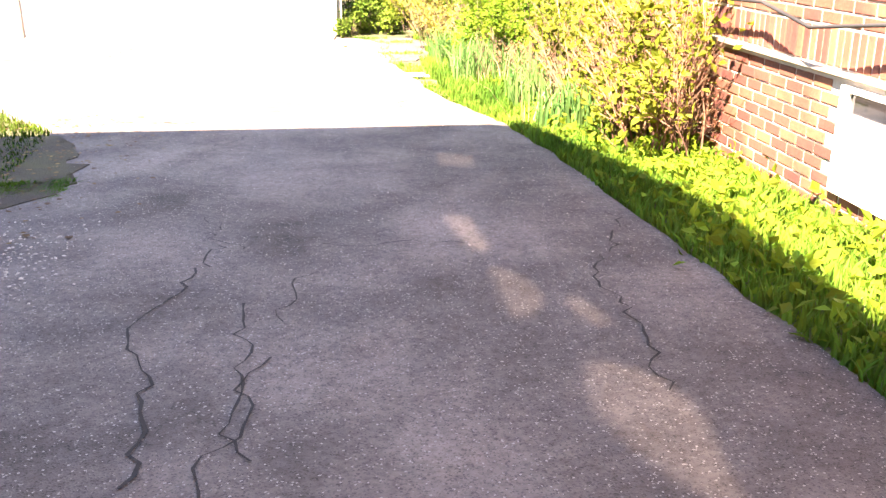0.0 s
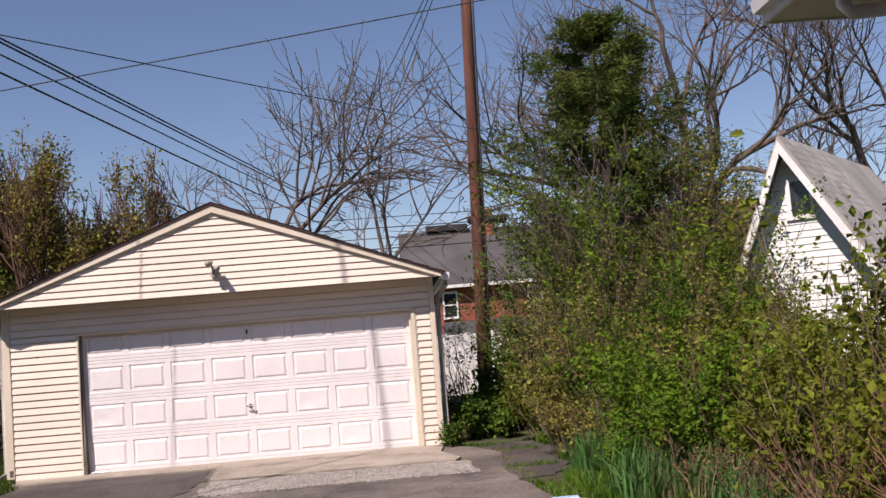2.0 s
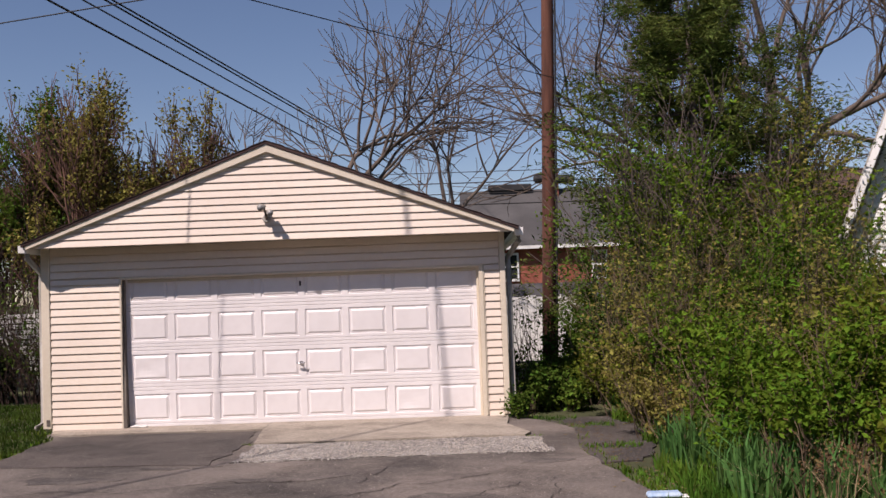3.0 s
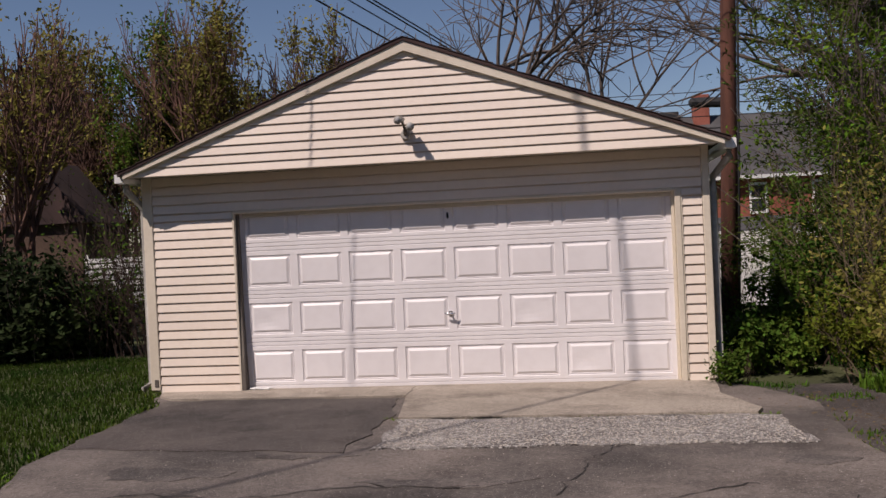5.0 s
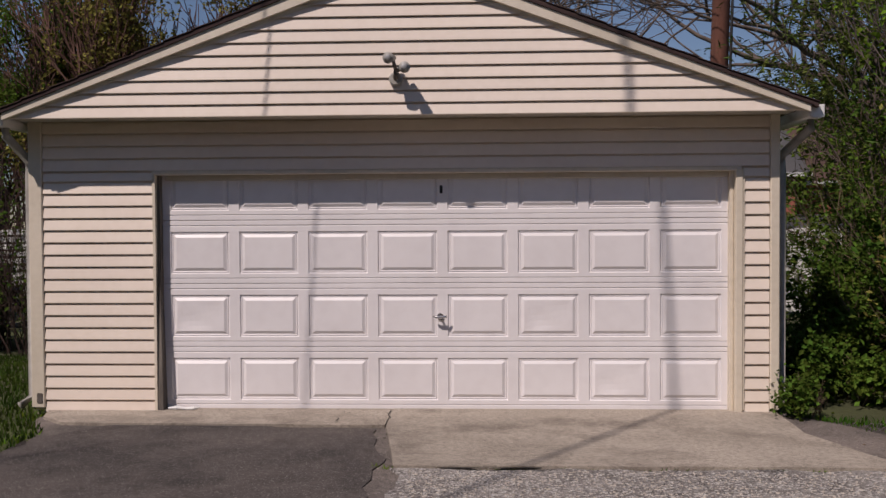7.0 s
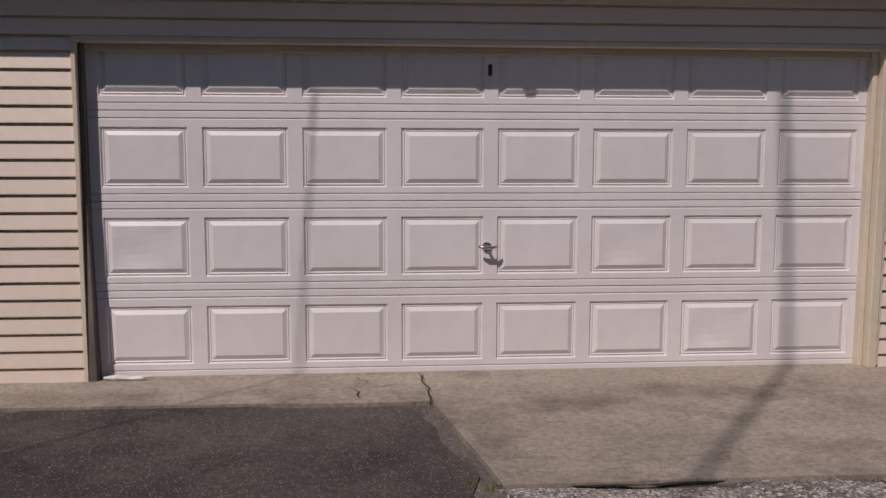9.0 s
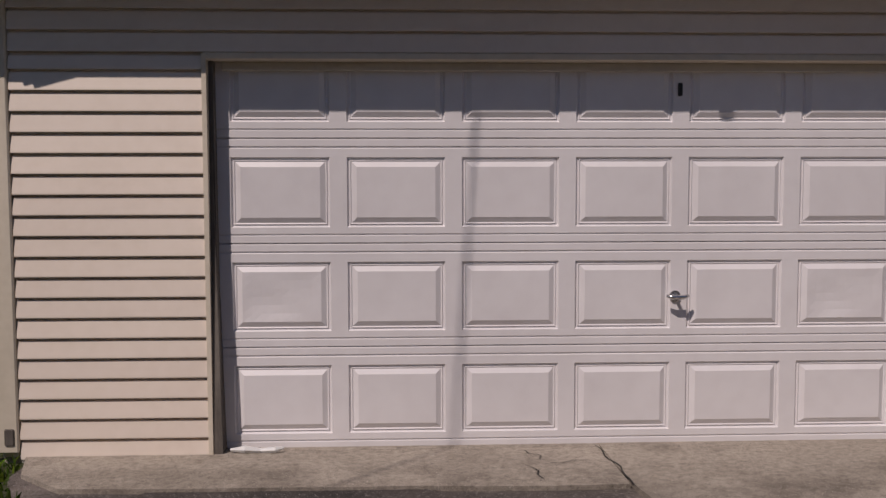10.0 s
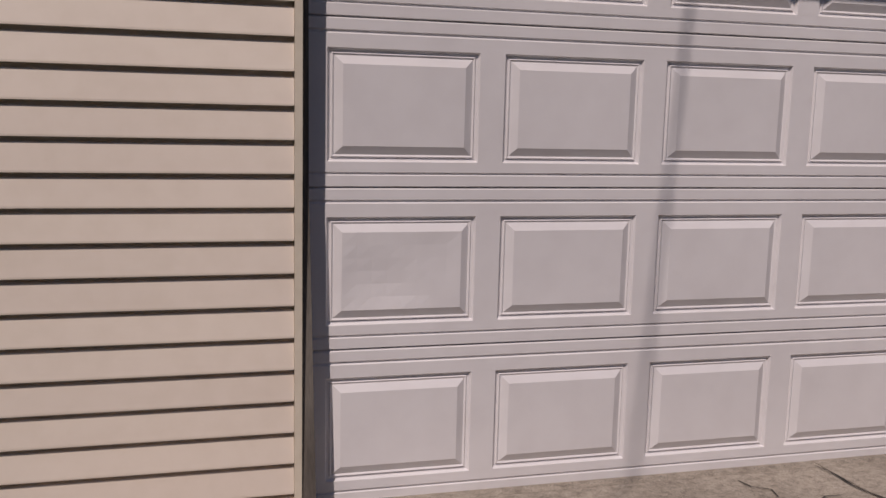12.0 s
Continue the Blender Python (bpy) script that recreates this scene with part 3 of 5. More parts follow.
for side in (-1, 1):
    xe = APEX + side * (GW + 0.0)
    part("rake_board", prism([(APEX, RIDGE - 0.012), (xe, EAVE - 0.002 + 0.03), (xe, EAVE - 0.06 + 0.03), (APEX, RIDGE - 0.115)], "y", GG - 0.06, GG - 0.022), M["trim"], garage)
    part("rake_moulding", prism([(APEX, RIDGE - 0.1), (xe, EAVE - 0.02), (xe - side * 0.12, EAVE - 0.005), (APEX, RIDGE - 0.155)], "y", GG - 0.021, GG - 0.004), M["trim"], garage)
    part("drip_edge", prism([(APEX, RIDGE + 0.012), (xe + side * 0.02, EAVE + 0.035), (xe + side * 0.02, EAVE + 0.02), (APEX, RIDGE - 0.008)], "y", GG - 0.075, GG - 0.05), M["shingle"], garage)
    roof = part("roof", prism([(APEX, RIDGE + 0.035), (xe + side * 0.06, EAVE + 0.03), (xe + side * 0.06, EAVE + 0.0), (APEX, RIDGE + 0.0)], "y", GG - 0.07, GB + 0.3), M["shingle"], garage, "dark brown shingle roof")
    for k in range(14):
        a, b = k / 14, (k + 1) / 14
        xa, xb = APEX + side * a * (GW + 0.06), APEX + side * b * (GW + 0.07)
        za, zb = RIDGE + 0.035 - a * (RIDGE - EAVE), RIDGE + 0.042 - b * (RIDGE - EAVE)
        part("shingle_course", prism([(xa, za + 0.004), (xb, zb + 0.008), (xb, zb), (xa, za)], "y", GG - 0.08, GB + 0.31), M["shingle"], roof)
    gx0, gx1 = sorted((xe + side * 0.012, xe + side * 0.125))
    gut = part("gutter", prism([(gx0, EAVE + 0.03), (gx0, EAVE - 0.06), (gx0 + 0.02, EAVE - 0.075), (gx1 - 0.02, EAVE - 0.075), (gx1, EAVE - 0.02), (gx1, EAVE + 0.03), (gx1 - 0.008, EAVE + 0.03), (gx1 - 0.02, EAVE - 0.06), (gx0 + 0.015, EAVE - 0.06), (gx0 + 0.008, EAVE + 0.03)], "y", GG + 0.0, GB + 0.28), M["gutter"], garage, "white box gutter")
    part("end_cap", box(gx0, gx1, GG - 0.008, GG - 0.001, EAVE - 0.07, EAVE + 0.03, 0.002), M["gutter"], gut)
    cx, wx = (gx0 + gx1) / 2, (GX0 - 0.05 if side < 0 else GX1 + 0.05)
    part("downspout", tube([(cx, GG + 0.14, EAVE - 0.07), (cx, GG + 0.14, EAVE - 0.14), (wx, GY + 0.1, EAVE - 0.34), (wx, GY + 0.1, EAVE - 0.45), (wx, GY + 0.1, FLOOR + 0.12), (wx + side * 0.05, GY - 0.02, FLOOR + 0.05)], 0.038, 8), M["spout"], garage, "weathered metal downspout", True)

# ---- garage door ----
DX0, DX1, SEC, PITCH = -5.247, -0.31, 0.5545, 0.609
garage_door = tagged(thing("garage_door", (-2.76, GD + 0.02, FLOOR), "closed white sectional garage door with embossed panels", "garage door"), kind="")


def rail(z0, z1, profile):
    """A horizontal rail of a section: its front face by steps of height and depth."""
    pts = [(GD + d, z0 + (z1 - z0) * f) for f, d in profile]
    return prism(pts + [(GD + 0.035, z1), (GD + 0.035, z0)], "x", DX0, DX1)


def embossed(x, z, w, h, dent=0.0):
    """A raised field in a moulded frame."""
    bm = bmesh.new()
    rings = []
    for inset, depth in ((0.0, 0.0), (0.006, 0.011), (0.013, 0.013), (0.018, 0.006), (0.024, 0.010), (0.052, -0.004)):
        rings.append([bm.verts.new((x + a, GD + depth, z + b)) for a, b in ((inset, inset), (w - inset, inset), (w - inset, h - inset), (inset, h - inset))])
    for r, s in zip(rings, rings[1:]):
        for i in range(4):
            bm.faces.new((r[i], r[(i + 1) % 4], s[(i + 1) % 4], s[i]))
    n, m = 8, 6
    i0 = 0.052
    grid = [[None] * (n + 1) for _ in range(m + 1)]
    for j in range(m + 1):
        for i in range(n + 1):
            u, t = i / n, j / m
            if (i in (0, n)) and (j in (0, m)):
                grid[j][i] = rings[-1][{(0, 0): 0, (n, 0): 1, (n, m): 2, (0, m): 3}[(i, j)]]
            else:
                bulge = dent * math.sin(math.pi * u) * math.sin(math.pi * t) * (0.6 + 0.4 * math.sin(5 * u + 3 * t))
                grid[j][i] = bm.verts.new((x + i0 + (w - 2 * i0) * u, GD - 0.004 + bulge, z + i0 + (h - 2 * i0) * t))
    for j in range(m):
        for i in range(n):
            bm.faces.new((grid[j][i], grid[j][i + 1], grid[j + 1][i + 1], grid[j + 1][i]))
    return bm


rng = random.Random(4)
for s in range(4):
    z0 = FLOOR + 0.0 + s * SEC
    z1 = z0 + SEC - 0.003
    sec = part("section", rail(z0, z0 + 0.084, [(0.0, 0.008), (0.04, 0.0), (0.46, 0.0), (0.5, 0.006), (0.56, 0.006), (0.6, 0.0), (1.0, 0.0)]), M["door"], garage_door)
    part("top_rail", rail(z1 - 0.097, z1, [(0.0, 0.0), (0.46, 0.0), (0.5, 0.006), (0.56, 0.006), (0.6, 0.0), (0.95, 0.0), (1.0, 0.008)]), M["door"], sec)
    for i in range(9):
        xa = DX0 if i == 0 else -5.17 + PITCH * (i - 1) + 0.52
        xb = DX1 if i == 8 else -5.17 + PITCH * i
        part("stile", box(xa, xb, GD, GD + 0.035, z0 + 0.0841, z1 - 0.0971), M["door"], sec)
    for i in range(8):
        dent = rng.choice((0, 0.001, -0.001, 0.002))
        if (s, i) in ((1, 0), (0, 6), (1, 5)):
            dent = 0.016
        part("raised_panel", embossed(-5.17 + PITCH * i, z0 + 0.084, 0.52, z1 - 0.097 - z0 - 0.084, dent), M["door"], sec)
part("bottom_seal", box(DX0, DX1, GD + 0.004, GD + 0.03, FLOOR - 0.015, FLOOR - 0.001), M["black"], garage_door)
handle = part("lock_plate", tube([(-2.80, GD - 0.001, 0.405), (-2.80, GD - 0.012, 0.405)], 0.03, 14), M["chrome"], garage_door)
part("handle_shaft", tube([(-2.80, GD - 0.01, 0.405), (-2.80, GD - 0.06, 0.405)], 0.01, 8), M["chrome"], handle, "", True)
part("handle_bar", tube([(-2.86, GD - 0.058, 0.412), (-2.83, GD - 0.064, 0.404), (-2.77, GD - 0.064, 0.404), (-2.74, GD - 0.058, 0.412)], [0.008, 0.012, 0.012, 0.008], 8), M["chrome"], handle, "", True)
part("keyhole", box(-2.8, -2.775, GD - 0.006, GD - 0.001, 1.475, 1.545, 0.004), M["black"], garage_door, "small black slot")

# ---- flood lamp on the gable ----
lamp = thing("flood_lamp", (-3.13, GG - 0.01, 2.40), "twin-head grey outdoor flood lamp on the gable", "flood lamp")
part("junction_box", tube([(-3.13, GG - 0.004, 2.39), (-3.13, GG - 0.05, 2.39), (-3.13, GG - 0.06, 2.39)], [0.055, 0.055, 0.045], 14), M["spout"], lamp)
part("arm", tube([(-3.13, GG - 0.05, 2.39), (-3.12, GG - 0.12, 2.44)], 0.02, 8), M["jamb"], lamp, "", True)
for hx, hz, tx in ((-3.14, 2.53, -3.17), (-3.06, 2.455, -3.04)):
    part("neck", tube([(-3.12, GG - 0.12, 2.44), (hx, GG - 0.17, hz)], 0.016, 6), M["jamb"], lamp, "", True)
    a, b = Vector((hx, GG - 0.10, hz + 0.02)), Vector((tx, GG - 0.25, hz - 0.005))
    head = part("lamp_head", tube([a, a.lerp(b, 0.25), a.lerp(b, 0.6), b], [0.022, 0.03, 0.036, 0.046], 14), M["spout"], lamp, "", True)
    part("bulb", tube([b + (b - a).normalized() * 0.002, b + (b - a).normalized() * 0.014], [0.03, 0.012], 14), M["lens"], head, "pale glass lamp face", True)

# ---- brick house beside the drive ----
HX, HY1, HY0 = 2.7, 8.06, -9.0
house = thing("brick_house", (6.5, 0, 0), "single-storey red brick house with white eaves and gutter", "house")
wall = part("wall", box(HX + 0.006, HX + 0.3, HY0, HY1 - 0.012, -0.6, 3.395), M["mortar"], house, "mortar bed of the brick wall")
back = part("wall", box(HX + 0.301, 10.5, HY1 - 0.3, HY1 - 0.012, -0.6, 3.395), M["mortar"], house)
part("wall", box(10.2, 10.5, HY0, HY1 - 0.301, -0.6, 3.395), M["brick_far"], house)
part("wall", box(HX + 0.301, 10.199, HY0, HY0 + 0.3, -0.6, 3.395), M["brick_far"], house)
part("eave_soffit", box(2.45, 11.1, HY0 - 0.5, HY1 + 1.2, 3.4, 3.425), M["soffit"], house)
part("fascia", box(2.42, 2.448, HY0 - 0.5, HY1 + 1.23, 3.39, 3.56, 0.004), M["white"], house)
part("fascia", box(2.449, 11.1, HY1 + 1.202, HY1 + 1.23, 3.39, 3.56, 0.004), M["white"], house)
bm = bmesh.new()
q = [bm.verts.new(p) for p in ((2.42, HY0 - 0.5, 3.561), (11.1, HY0 - 0.5, 3.561), (11.1, HY1 + 1.23, 3.561), (2.42, HY1 + 1.23, 3.561), (6.76, HY0 + 4, 5.6), (6.76, HY1 - 4, 5.6))]
for i in ((0, 1, 4), (1, 2, 5, 4), (2, 3, 5), (3, 0, 4, 5), (0, 3, 2, 1)):
    bm.faces.new([q[j] for j in i])
part("roof", bm, M["slate"], house)
gut = part("gutter", prism([(2.33, 3.55), (2.345, 3.46), (2.416, 3.45), (2.416, 3.55), (2.405, 3.55), (2.405, 3.465), (2.355, 3.475), (2.34, 3.55)], "y", HY0 - 0.4, HY1 + 1.2), M["gutter"], house, "white eave gutter")
part("downspout", tube([(2.62, HY1 + 0.4, 3.4), (2.62, HY1 + 0.4, 3.24), (2.67, HY1 + 0.4, 3.18), (3.15, HY1 + 0.3, 3.18), (3.25, HY1 + 0.1, 3.05), (3.25, HY1 + 0.06, -0.1)], 0.05, 8), M["gutter"], house, "white downspout with an elbow", True)
WIN = (5.25, 6.6, 2.2, 2.98)
window = part("window", box(HX - 0.012, HX + 0.011, WIN[0] + 0.06, WIN[1] - 0.06, WIN[2] + 0.06, WIN[3] - 0.05), M["glass"], house)
for a, b, c, d in ((WIN[0], WIN[0] + 0.06, WIN[2], WIN[3]), (WIN[1] - 0.06, WIN[1], WIN[2], WIN[3]), (WIN[0] + 0.061, WIN[1] - 0.061, WIN[2], WIN[2] + 0.06), (WIN[0] + 0.061, WIN[1] - 0.061, WIN[3] - 0.05, WIN[3])):
    part("frame", box(HX - 0.035, HX + 0.011, a, b, c, d, 0.004), M["white"], window)
BAS = (3.4, 4.7, 0.04, 0.62)
base_window = part("basement_window", box(HX - 0.006, HX + 0.011, BAS[0] + 0.08, BAS[1] - 0.08, BAS[2] + 0.44, BAS[3] - 0.03), M["glass"], house)
for a, b, c, d in ((BAS[0], BAS[0] + 0.08, BAS[2], BAS[3]), (BAS[1] - 0.08, BAS[1], BAS[2], BAS[3]), (BAS[0] + 0.081, BAS[1] - 0.081, BAS[2], BAS[2] + 0.44), (BAS[0] + 0.081, BAS[1] - 0.081, BAS[3] - 0.03, BAS[3])):
    part("frame", box(HX - 0.03, HX + 0.011, a, b, c, d, 0.004), M["white"], base_window)
part("ledge", box(HX - 0.035, HX + 0.011, HY0, HY1, 0.655, 0.685, 0.006), M["concrete"], house, "pale stone ledge course")

meter = thing("utility_box", (HX, 6.7, 1.5), "round grey electric box with conduit on the brick wall", "electric box")
part("box_body", tube([(HX - 0.014, 6.7, 1.5), (HX - 0.1, 6.7, 1.5), (HX - 0.13, 6.7, 1.5)], [0.085, 0.085, 0.065], 20), M["metal"], meter, "", False)
part("conduit", tube([(HX - 0.06, 6.7, 1.57), (HX - 0.06, 6.7, 3.4)], 0.03, 10), M["metal"], meter, "", True)
part("conduit", tube([(HX - 0.05, 6.7, 1.4), (HX - 0.05, 6.7, 1.15)], 0.024, 8), M["metal"], meter, "", True)
for cz in (1.9, 2.6):
    part("clamp", box(HX - 0.095, HX - 0.014, 6.655, 6.745, cz, cz + 0.03, 0.004), M["metal"], meter)

wire = tagged(part("wall_cable", tube([(HX - 0.05, 7.6, 1.2), (HX - 0.12, 6.6, 0.95), (HX - 0.1, 5.6, 0.98), (HX - 0.14, 4.9, 0.9), (HX - 0.1, 4.0, 1.0), (HX - 0.05, 2.0, 1.1)], 0.012, 6), M["black"], None, "", True), "dark cable hung along the brick wall", "cable")

# ---- white house with a steep gable, beyond the hedge ----
A = Vector((0.77, -0.64, 0))               # along its gable front
R = Vector((0.64, 0.77, 0))                # along its ridge
P = Vector((6.73, 19.5, 4.26))
white_house = thing("white_house", (8.2, 21.0, -0.41), "white clapboard house with a steep asymmetric gable", "house")


def wh(a, r, z):
    """A place from along the front, along the ridge, and the height."""
    p = P + A * a + R * r
    return (p.x, p.y, z)


def slab(corners, back, bm=None):
    """A flat outline given as places, pushed along a vector."""
    bm = bm or bmesh.new()
    lo, hi = [bm.verts.new(c) for c in corners], [bm.verts.new(Vector(c) + back) for c in corners]
    bm.faces.new(lo), bm.faces.new(hi)
    for i in range(len(corners)):
        j = (i + 1) % len(corners)
        bm.faces.new((lo[i], lo[j], hi[j], hi[i]))
    return bm


WL, WR = 0.42, 0.60                          # run to each side for one metre of fall
part("gable_wall", slab([wh(-WL * 3.2, 0.42, 1.0), wh(-WL * 3.2, 0.42, -0.5), wh(WR * 3.6, 0.42, -0.5), wh(WR * 3.6, 0.42, 0.62), wh(0, 0.42, 4.2)], R * 0.15), M["white"], white_house)
z = -0.4
while z < 4.0:
    l, r = -WL * min(4.2 - z, 3.2) + 0.02, WR * min(4.2 - z, 3.6) - 0.02
    l2, r2 = -WL * min(4.2 - z - 0.13, 3.2) + 0.02, WR * min(4.2 - z - 0.13, 3.6) - 0.02
    if l2 < r2:
        part("clapboard", slab([wh(l, 0.395, z), wh(r, 0.395, z), wh(r2, 0.41, z + 0.13), wh(l2, 0.41, z + 0.13)], R * 0.008), M["white"], white_house)
    z += 0.13
part("side_wall", slab([wh(-WL * 3.2, 0.571, -0.5), wh(-WL * 3.2, 0.571, 1.0), wh(-WL * 3.2 + 0.15, 0.571, 1.0), wh(-WL * 3.2 + 0.15, 0.571, -0.5)], R * 6), M["white"], white_house)
part("side_wall", slab([wh(WR * 3.6 - 0.15, 0.571, -0.5), wh(WR * 3.6 - 0.15, 0.571, 0.6), wh(WR * 3.6, 0.571, 0.6), wh(WR * 3.6, 0.571, -0.5)], R * 6), M["white"], white_house)
for side, run, fall in ((-1, WL, 3.4), (1, WR, 3.9)):
    roof = part("roof", slab([wh(0, 0.02, 4.26), wh(side * run * fall, 0.02, 4.26 - fall), wh(side * run * fall, 0.02, 4.26 - fall + 0.12), wh(0, 0.02, 4.38)], R * 7), M["shingle_grey"], white_house, "pale grey shingle roof")
    part("rake_board", slab([wh(0, -0.03, 4.27), wh(side * run * fall, -0.03, 4.27 - fall), wh(side * run * fall, -0.03, 4.27 - fall - 0.3), wh(0, -0.03, 3.98 if side < 0 else 4.05)], R * 0.045), M["white"], white_house)
    n = int(fall / 0.16)
    rng = random.Random(9 + side)
    for k in range(n):
        a, b = k / n * fall, (k + 1) / n * fall
        if side > 0:
            x = 0.02
            while x < 7:
                w = rng.uniform(0.22, 0.34)
                part("shingle", slab([wh(run * a, x, 4.385 - a), wh(run * b, x, 4.392 - b), wh(run * b, x + w - 0.01, 4.392 - b), wh(run * a, x + w - 0.01, 4.385 - a)], Vector((0, 0, 0.008))), M["shingle_grey"], roof) if k < 14 and x < 3.2 else None
                x += w
window = part("window", slab([wh(0.02, 0.38, 2.9), wh(0.36, 0.38, 2.9), wh(0.36, 0.38, 3.52), wh(0.02, 0.38, 3.52)], R * 0.01), M["glass"], white_house)
for a, b, c, d in ((-0.06, 0.02, 2.86, 3.58), (0.36, 0.44, 2.86, 3.58), (0.02, 0.36, 3.52, 3.58), (-0.1, 0.48, 2.8, 2.86)):
    part("frame", slab([wh(a, 0.35, c), wh(b, 0.35, c), wh(b, 0.35, d), wh(a, 0.35, d)], R * 0.04), M["white"], window)

# ---- far brick house behind the alley ----
far_house = thing("far_brick_house", (3, 48, -0.41), "red brick house with a grey roof beyond the alley", "house")
part("wall", box(-0.2, 9.5, 45.3, 54, -0.5, 3.15), M["brick_far"], far_house)
part("roof", prism([(44.9, 3.1), (54.5, 3.1), (49.7, 6.1)], "x", -0.5, 10), M["slate"], far_house)
part("eave_board", box(-0.5, 10, 44.82, 44.899, 3.0, 3.14), M["white"], far_house)
chimney = part("chimney", box(3.6, 4.3, 49, 49.7, 5.3, 7.0, 0.02), M["brick_far"], far_house)
part("roof_vent", box(0.9, 3.0, 49.2, 49.8, 6.02, 6.35, 0.05), M["black"], far_house, "dark low ridge box")
for wx in (1.3, 5.2, 7.6):
    window = part("window", box(wx + 0.08, wx + 0.62, 45.26, 45.299, 1.7, 2.75), M["glass"], far_house)
    for a, b, c, d in ((wx, wx + 0.079, 1.6, 2.85), (wx + 0.621, wx + 0.7, 1.6, 2.85), (wx + 0.08, wx + 0.62, 1.6, 1.699), (wx + 0.08, wx + 0.62, 2.751, 2.85), (wx + 0.08, wx + 0.62, 2.2, 2.26)):
        part("frame", box(a, b, 45.2, 45.259, c, d), M["white"], window)
low_roof = tagged(part("low_shed", prism([(33.0, -0.5), (36, -0.5), (36, 1.2), (34.8, 1.45), (33.0, 0.9)], "x", 0.9, 8.0), M["slate"]), "low dark-roofed shed across the alley", "shed")
fence = thing("white_fence", (1.2, 26.0, -0.41), "white painted board fence behind the garage", "fence")
for k in range(34):
    part("fence_board", box(0.0 + k * 0.2, 0.19 + k * 0.2, 26.0, 26.025, -0.4, 1.1 + 0.02 * ((k * 7) % 3), 0.004), M["white"], fence)
for rz in (-0.1, 0.8):
    part("fence_rail", box(0.0, 6.8, 26.026, 26.07, rz, rz + 0.09), M["white"], fence)

# ---- house behind on the other side of the drive, which shades it ----
left_house = thing("neighbour_house", (-6.5, -2, 0), "tall red brick house that shades the drive", "house")
part("wall", box(-12, -3.3, -10, 3.0, -0.6, 6.75), M["brick_far"], left_house)
bm = bmesh.new()
q = [bm.verts.new(p) for p in ((-12.4, -10.2, 6.86), (-3.3, -10.2, 6.86), (-3.3, 3.1, 6.86), (-12.4, 3.1, 6.86), (-7.85, -5.4, 9.4), (-7.85, -1.8, 9.4))]
for i in ((0, 1, 4), (1, 2, 5, 4), (2, 3, 5), (3, 0, 4, 5), (0, 3, 2, 1)):
    bm.faces.new([q[j] for j in i])
part("roof", bm, M["slate"], left_house)
# unseen canopy added to shape the drive's shade; its panes imitate window reflections
SUN_SPOTS = [[(0.70, 6.60), (0.92, 6.44), (0.87, 6.10), (0.67, 6.20)], [(0.57, 4.90), (0.67, 4.90), (0.72, 4.28), (0.63, 4.28)], [(0.69, 4.0), (0.80, 3.88), (0.84, 3.62), (0.76, 3.38), (0.68, 3.42)],
         [(0.96, 3.62), (1.03, 3.44), (1.04, 3.27), (0.96, 3.36)], [(0.89, 2.95), (1.0, 2.89), (1.09, 2.77), (1.12, 2.58), (1.10, 2.36), (1.05, 2.06), (0.96, 2.12), (0.87, 2.32), (0.82, 2.6), (0.84, 2.82)]]
CANOPY = 6.80
drop = Vector((SUN.x, SUN.y)) / -SUN.z * (CANOPY + 0.1)
shapes = [[(-3.3, -10.2), (-1.2, -10.2), (-1.22, 0.2), (-1.42, 1.5), (-1.75, 3.0), (-2.05, 3.22), (-12.4, 3.22), (-12.4, 3.1), (-3.3, 3.1)]] + [[(x - drop.x, y - drop.y) for x, y in pane] for pane in SUN_SPOTS]
flat = [Vector((x, y, 0)) for shape in shapes for x, y in shape]
bm = bmesh.new()
rim = [bm.verts.new((p.x, p.y, CANOPY)) for p in flat]
for tri in mathutils.geometry.tessellate_polygon([[Vector((x, y, 0)) for x, y in shape] for shape in shapes]):
    bm.faces.new([rim[k] for k in tri])
canopy = part("side_canopy", bm, M["slate"], left_house, "unseen flat canopy added to shade the drive, with panes for sun spots")
for shape in shapes[1:]:
    part("tinted_pane", prism(shape, "z", CANOPY - 0.008, CANOPY - 0.004), M["tinted"], canopy)

# ---- unseen houses added behind the walk, to keep low sky light off the garage ----
def plain_house(x0, x1, y0, y1, eave, ridge, wall_material):
    """A plain block with a hipped roof."""
    home = thing("sky_block_house", ((x0 + x1) / 2, (y0 + y1) / 2, 0), "unseen two-storey house with a dark hipped roof, added to block low sky", "house", "houses of the block")
    part("wall", box(x0, x1, y0, y1, -0.6, eave), M[wall_material], home)
    bm = bmesh.new()
    cy = (y0 + y1) / 2
    q = [bm.verts.new(p) for p in ((x0 - 0.4, y0 - 0.4, eave + 0.01), (x1 + 0.4, y0 - 0.4, eave + 0.01), (x1 + 0.4, y1 + 0.4, eave + 0.01), (x0 - 0.4, y1 + 0.4, eave + 0.01), (x0 + 3.5, cy, ridge), (x1 - 3.5, cy, ridge))]
    for i in ((0, 1, 5, 4), (1, 2, 5), (2, 3, 4, 5), (3, 0, 4), (0, 3, 2, 1)):
        bm.faces.new([q[j] for j in i])
    part("roof", bm, M["slate"], home)


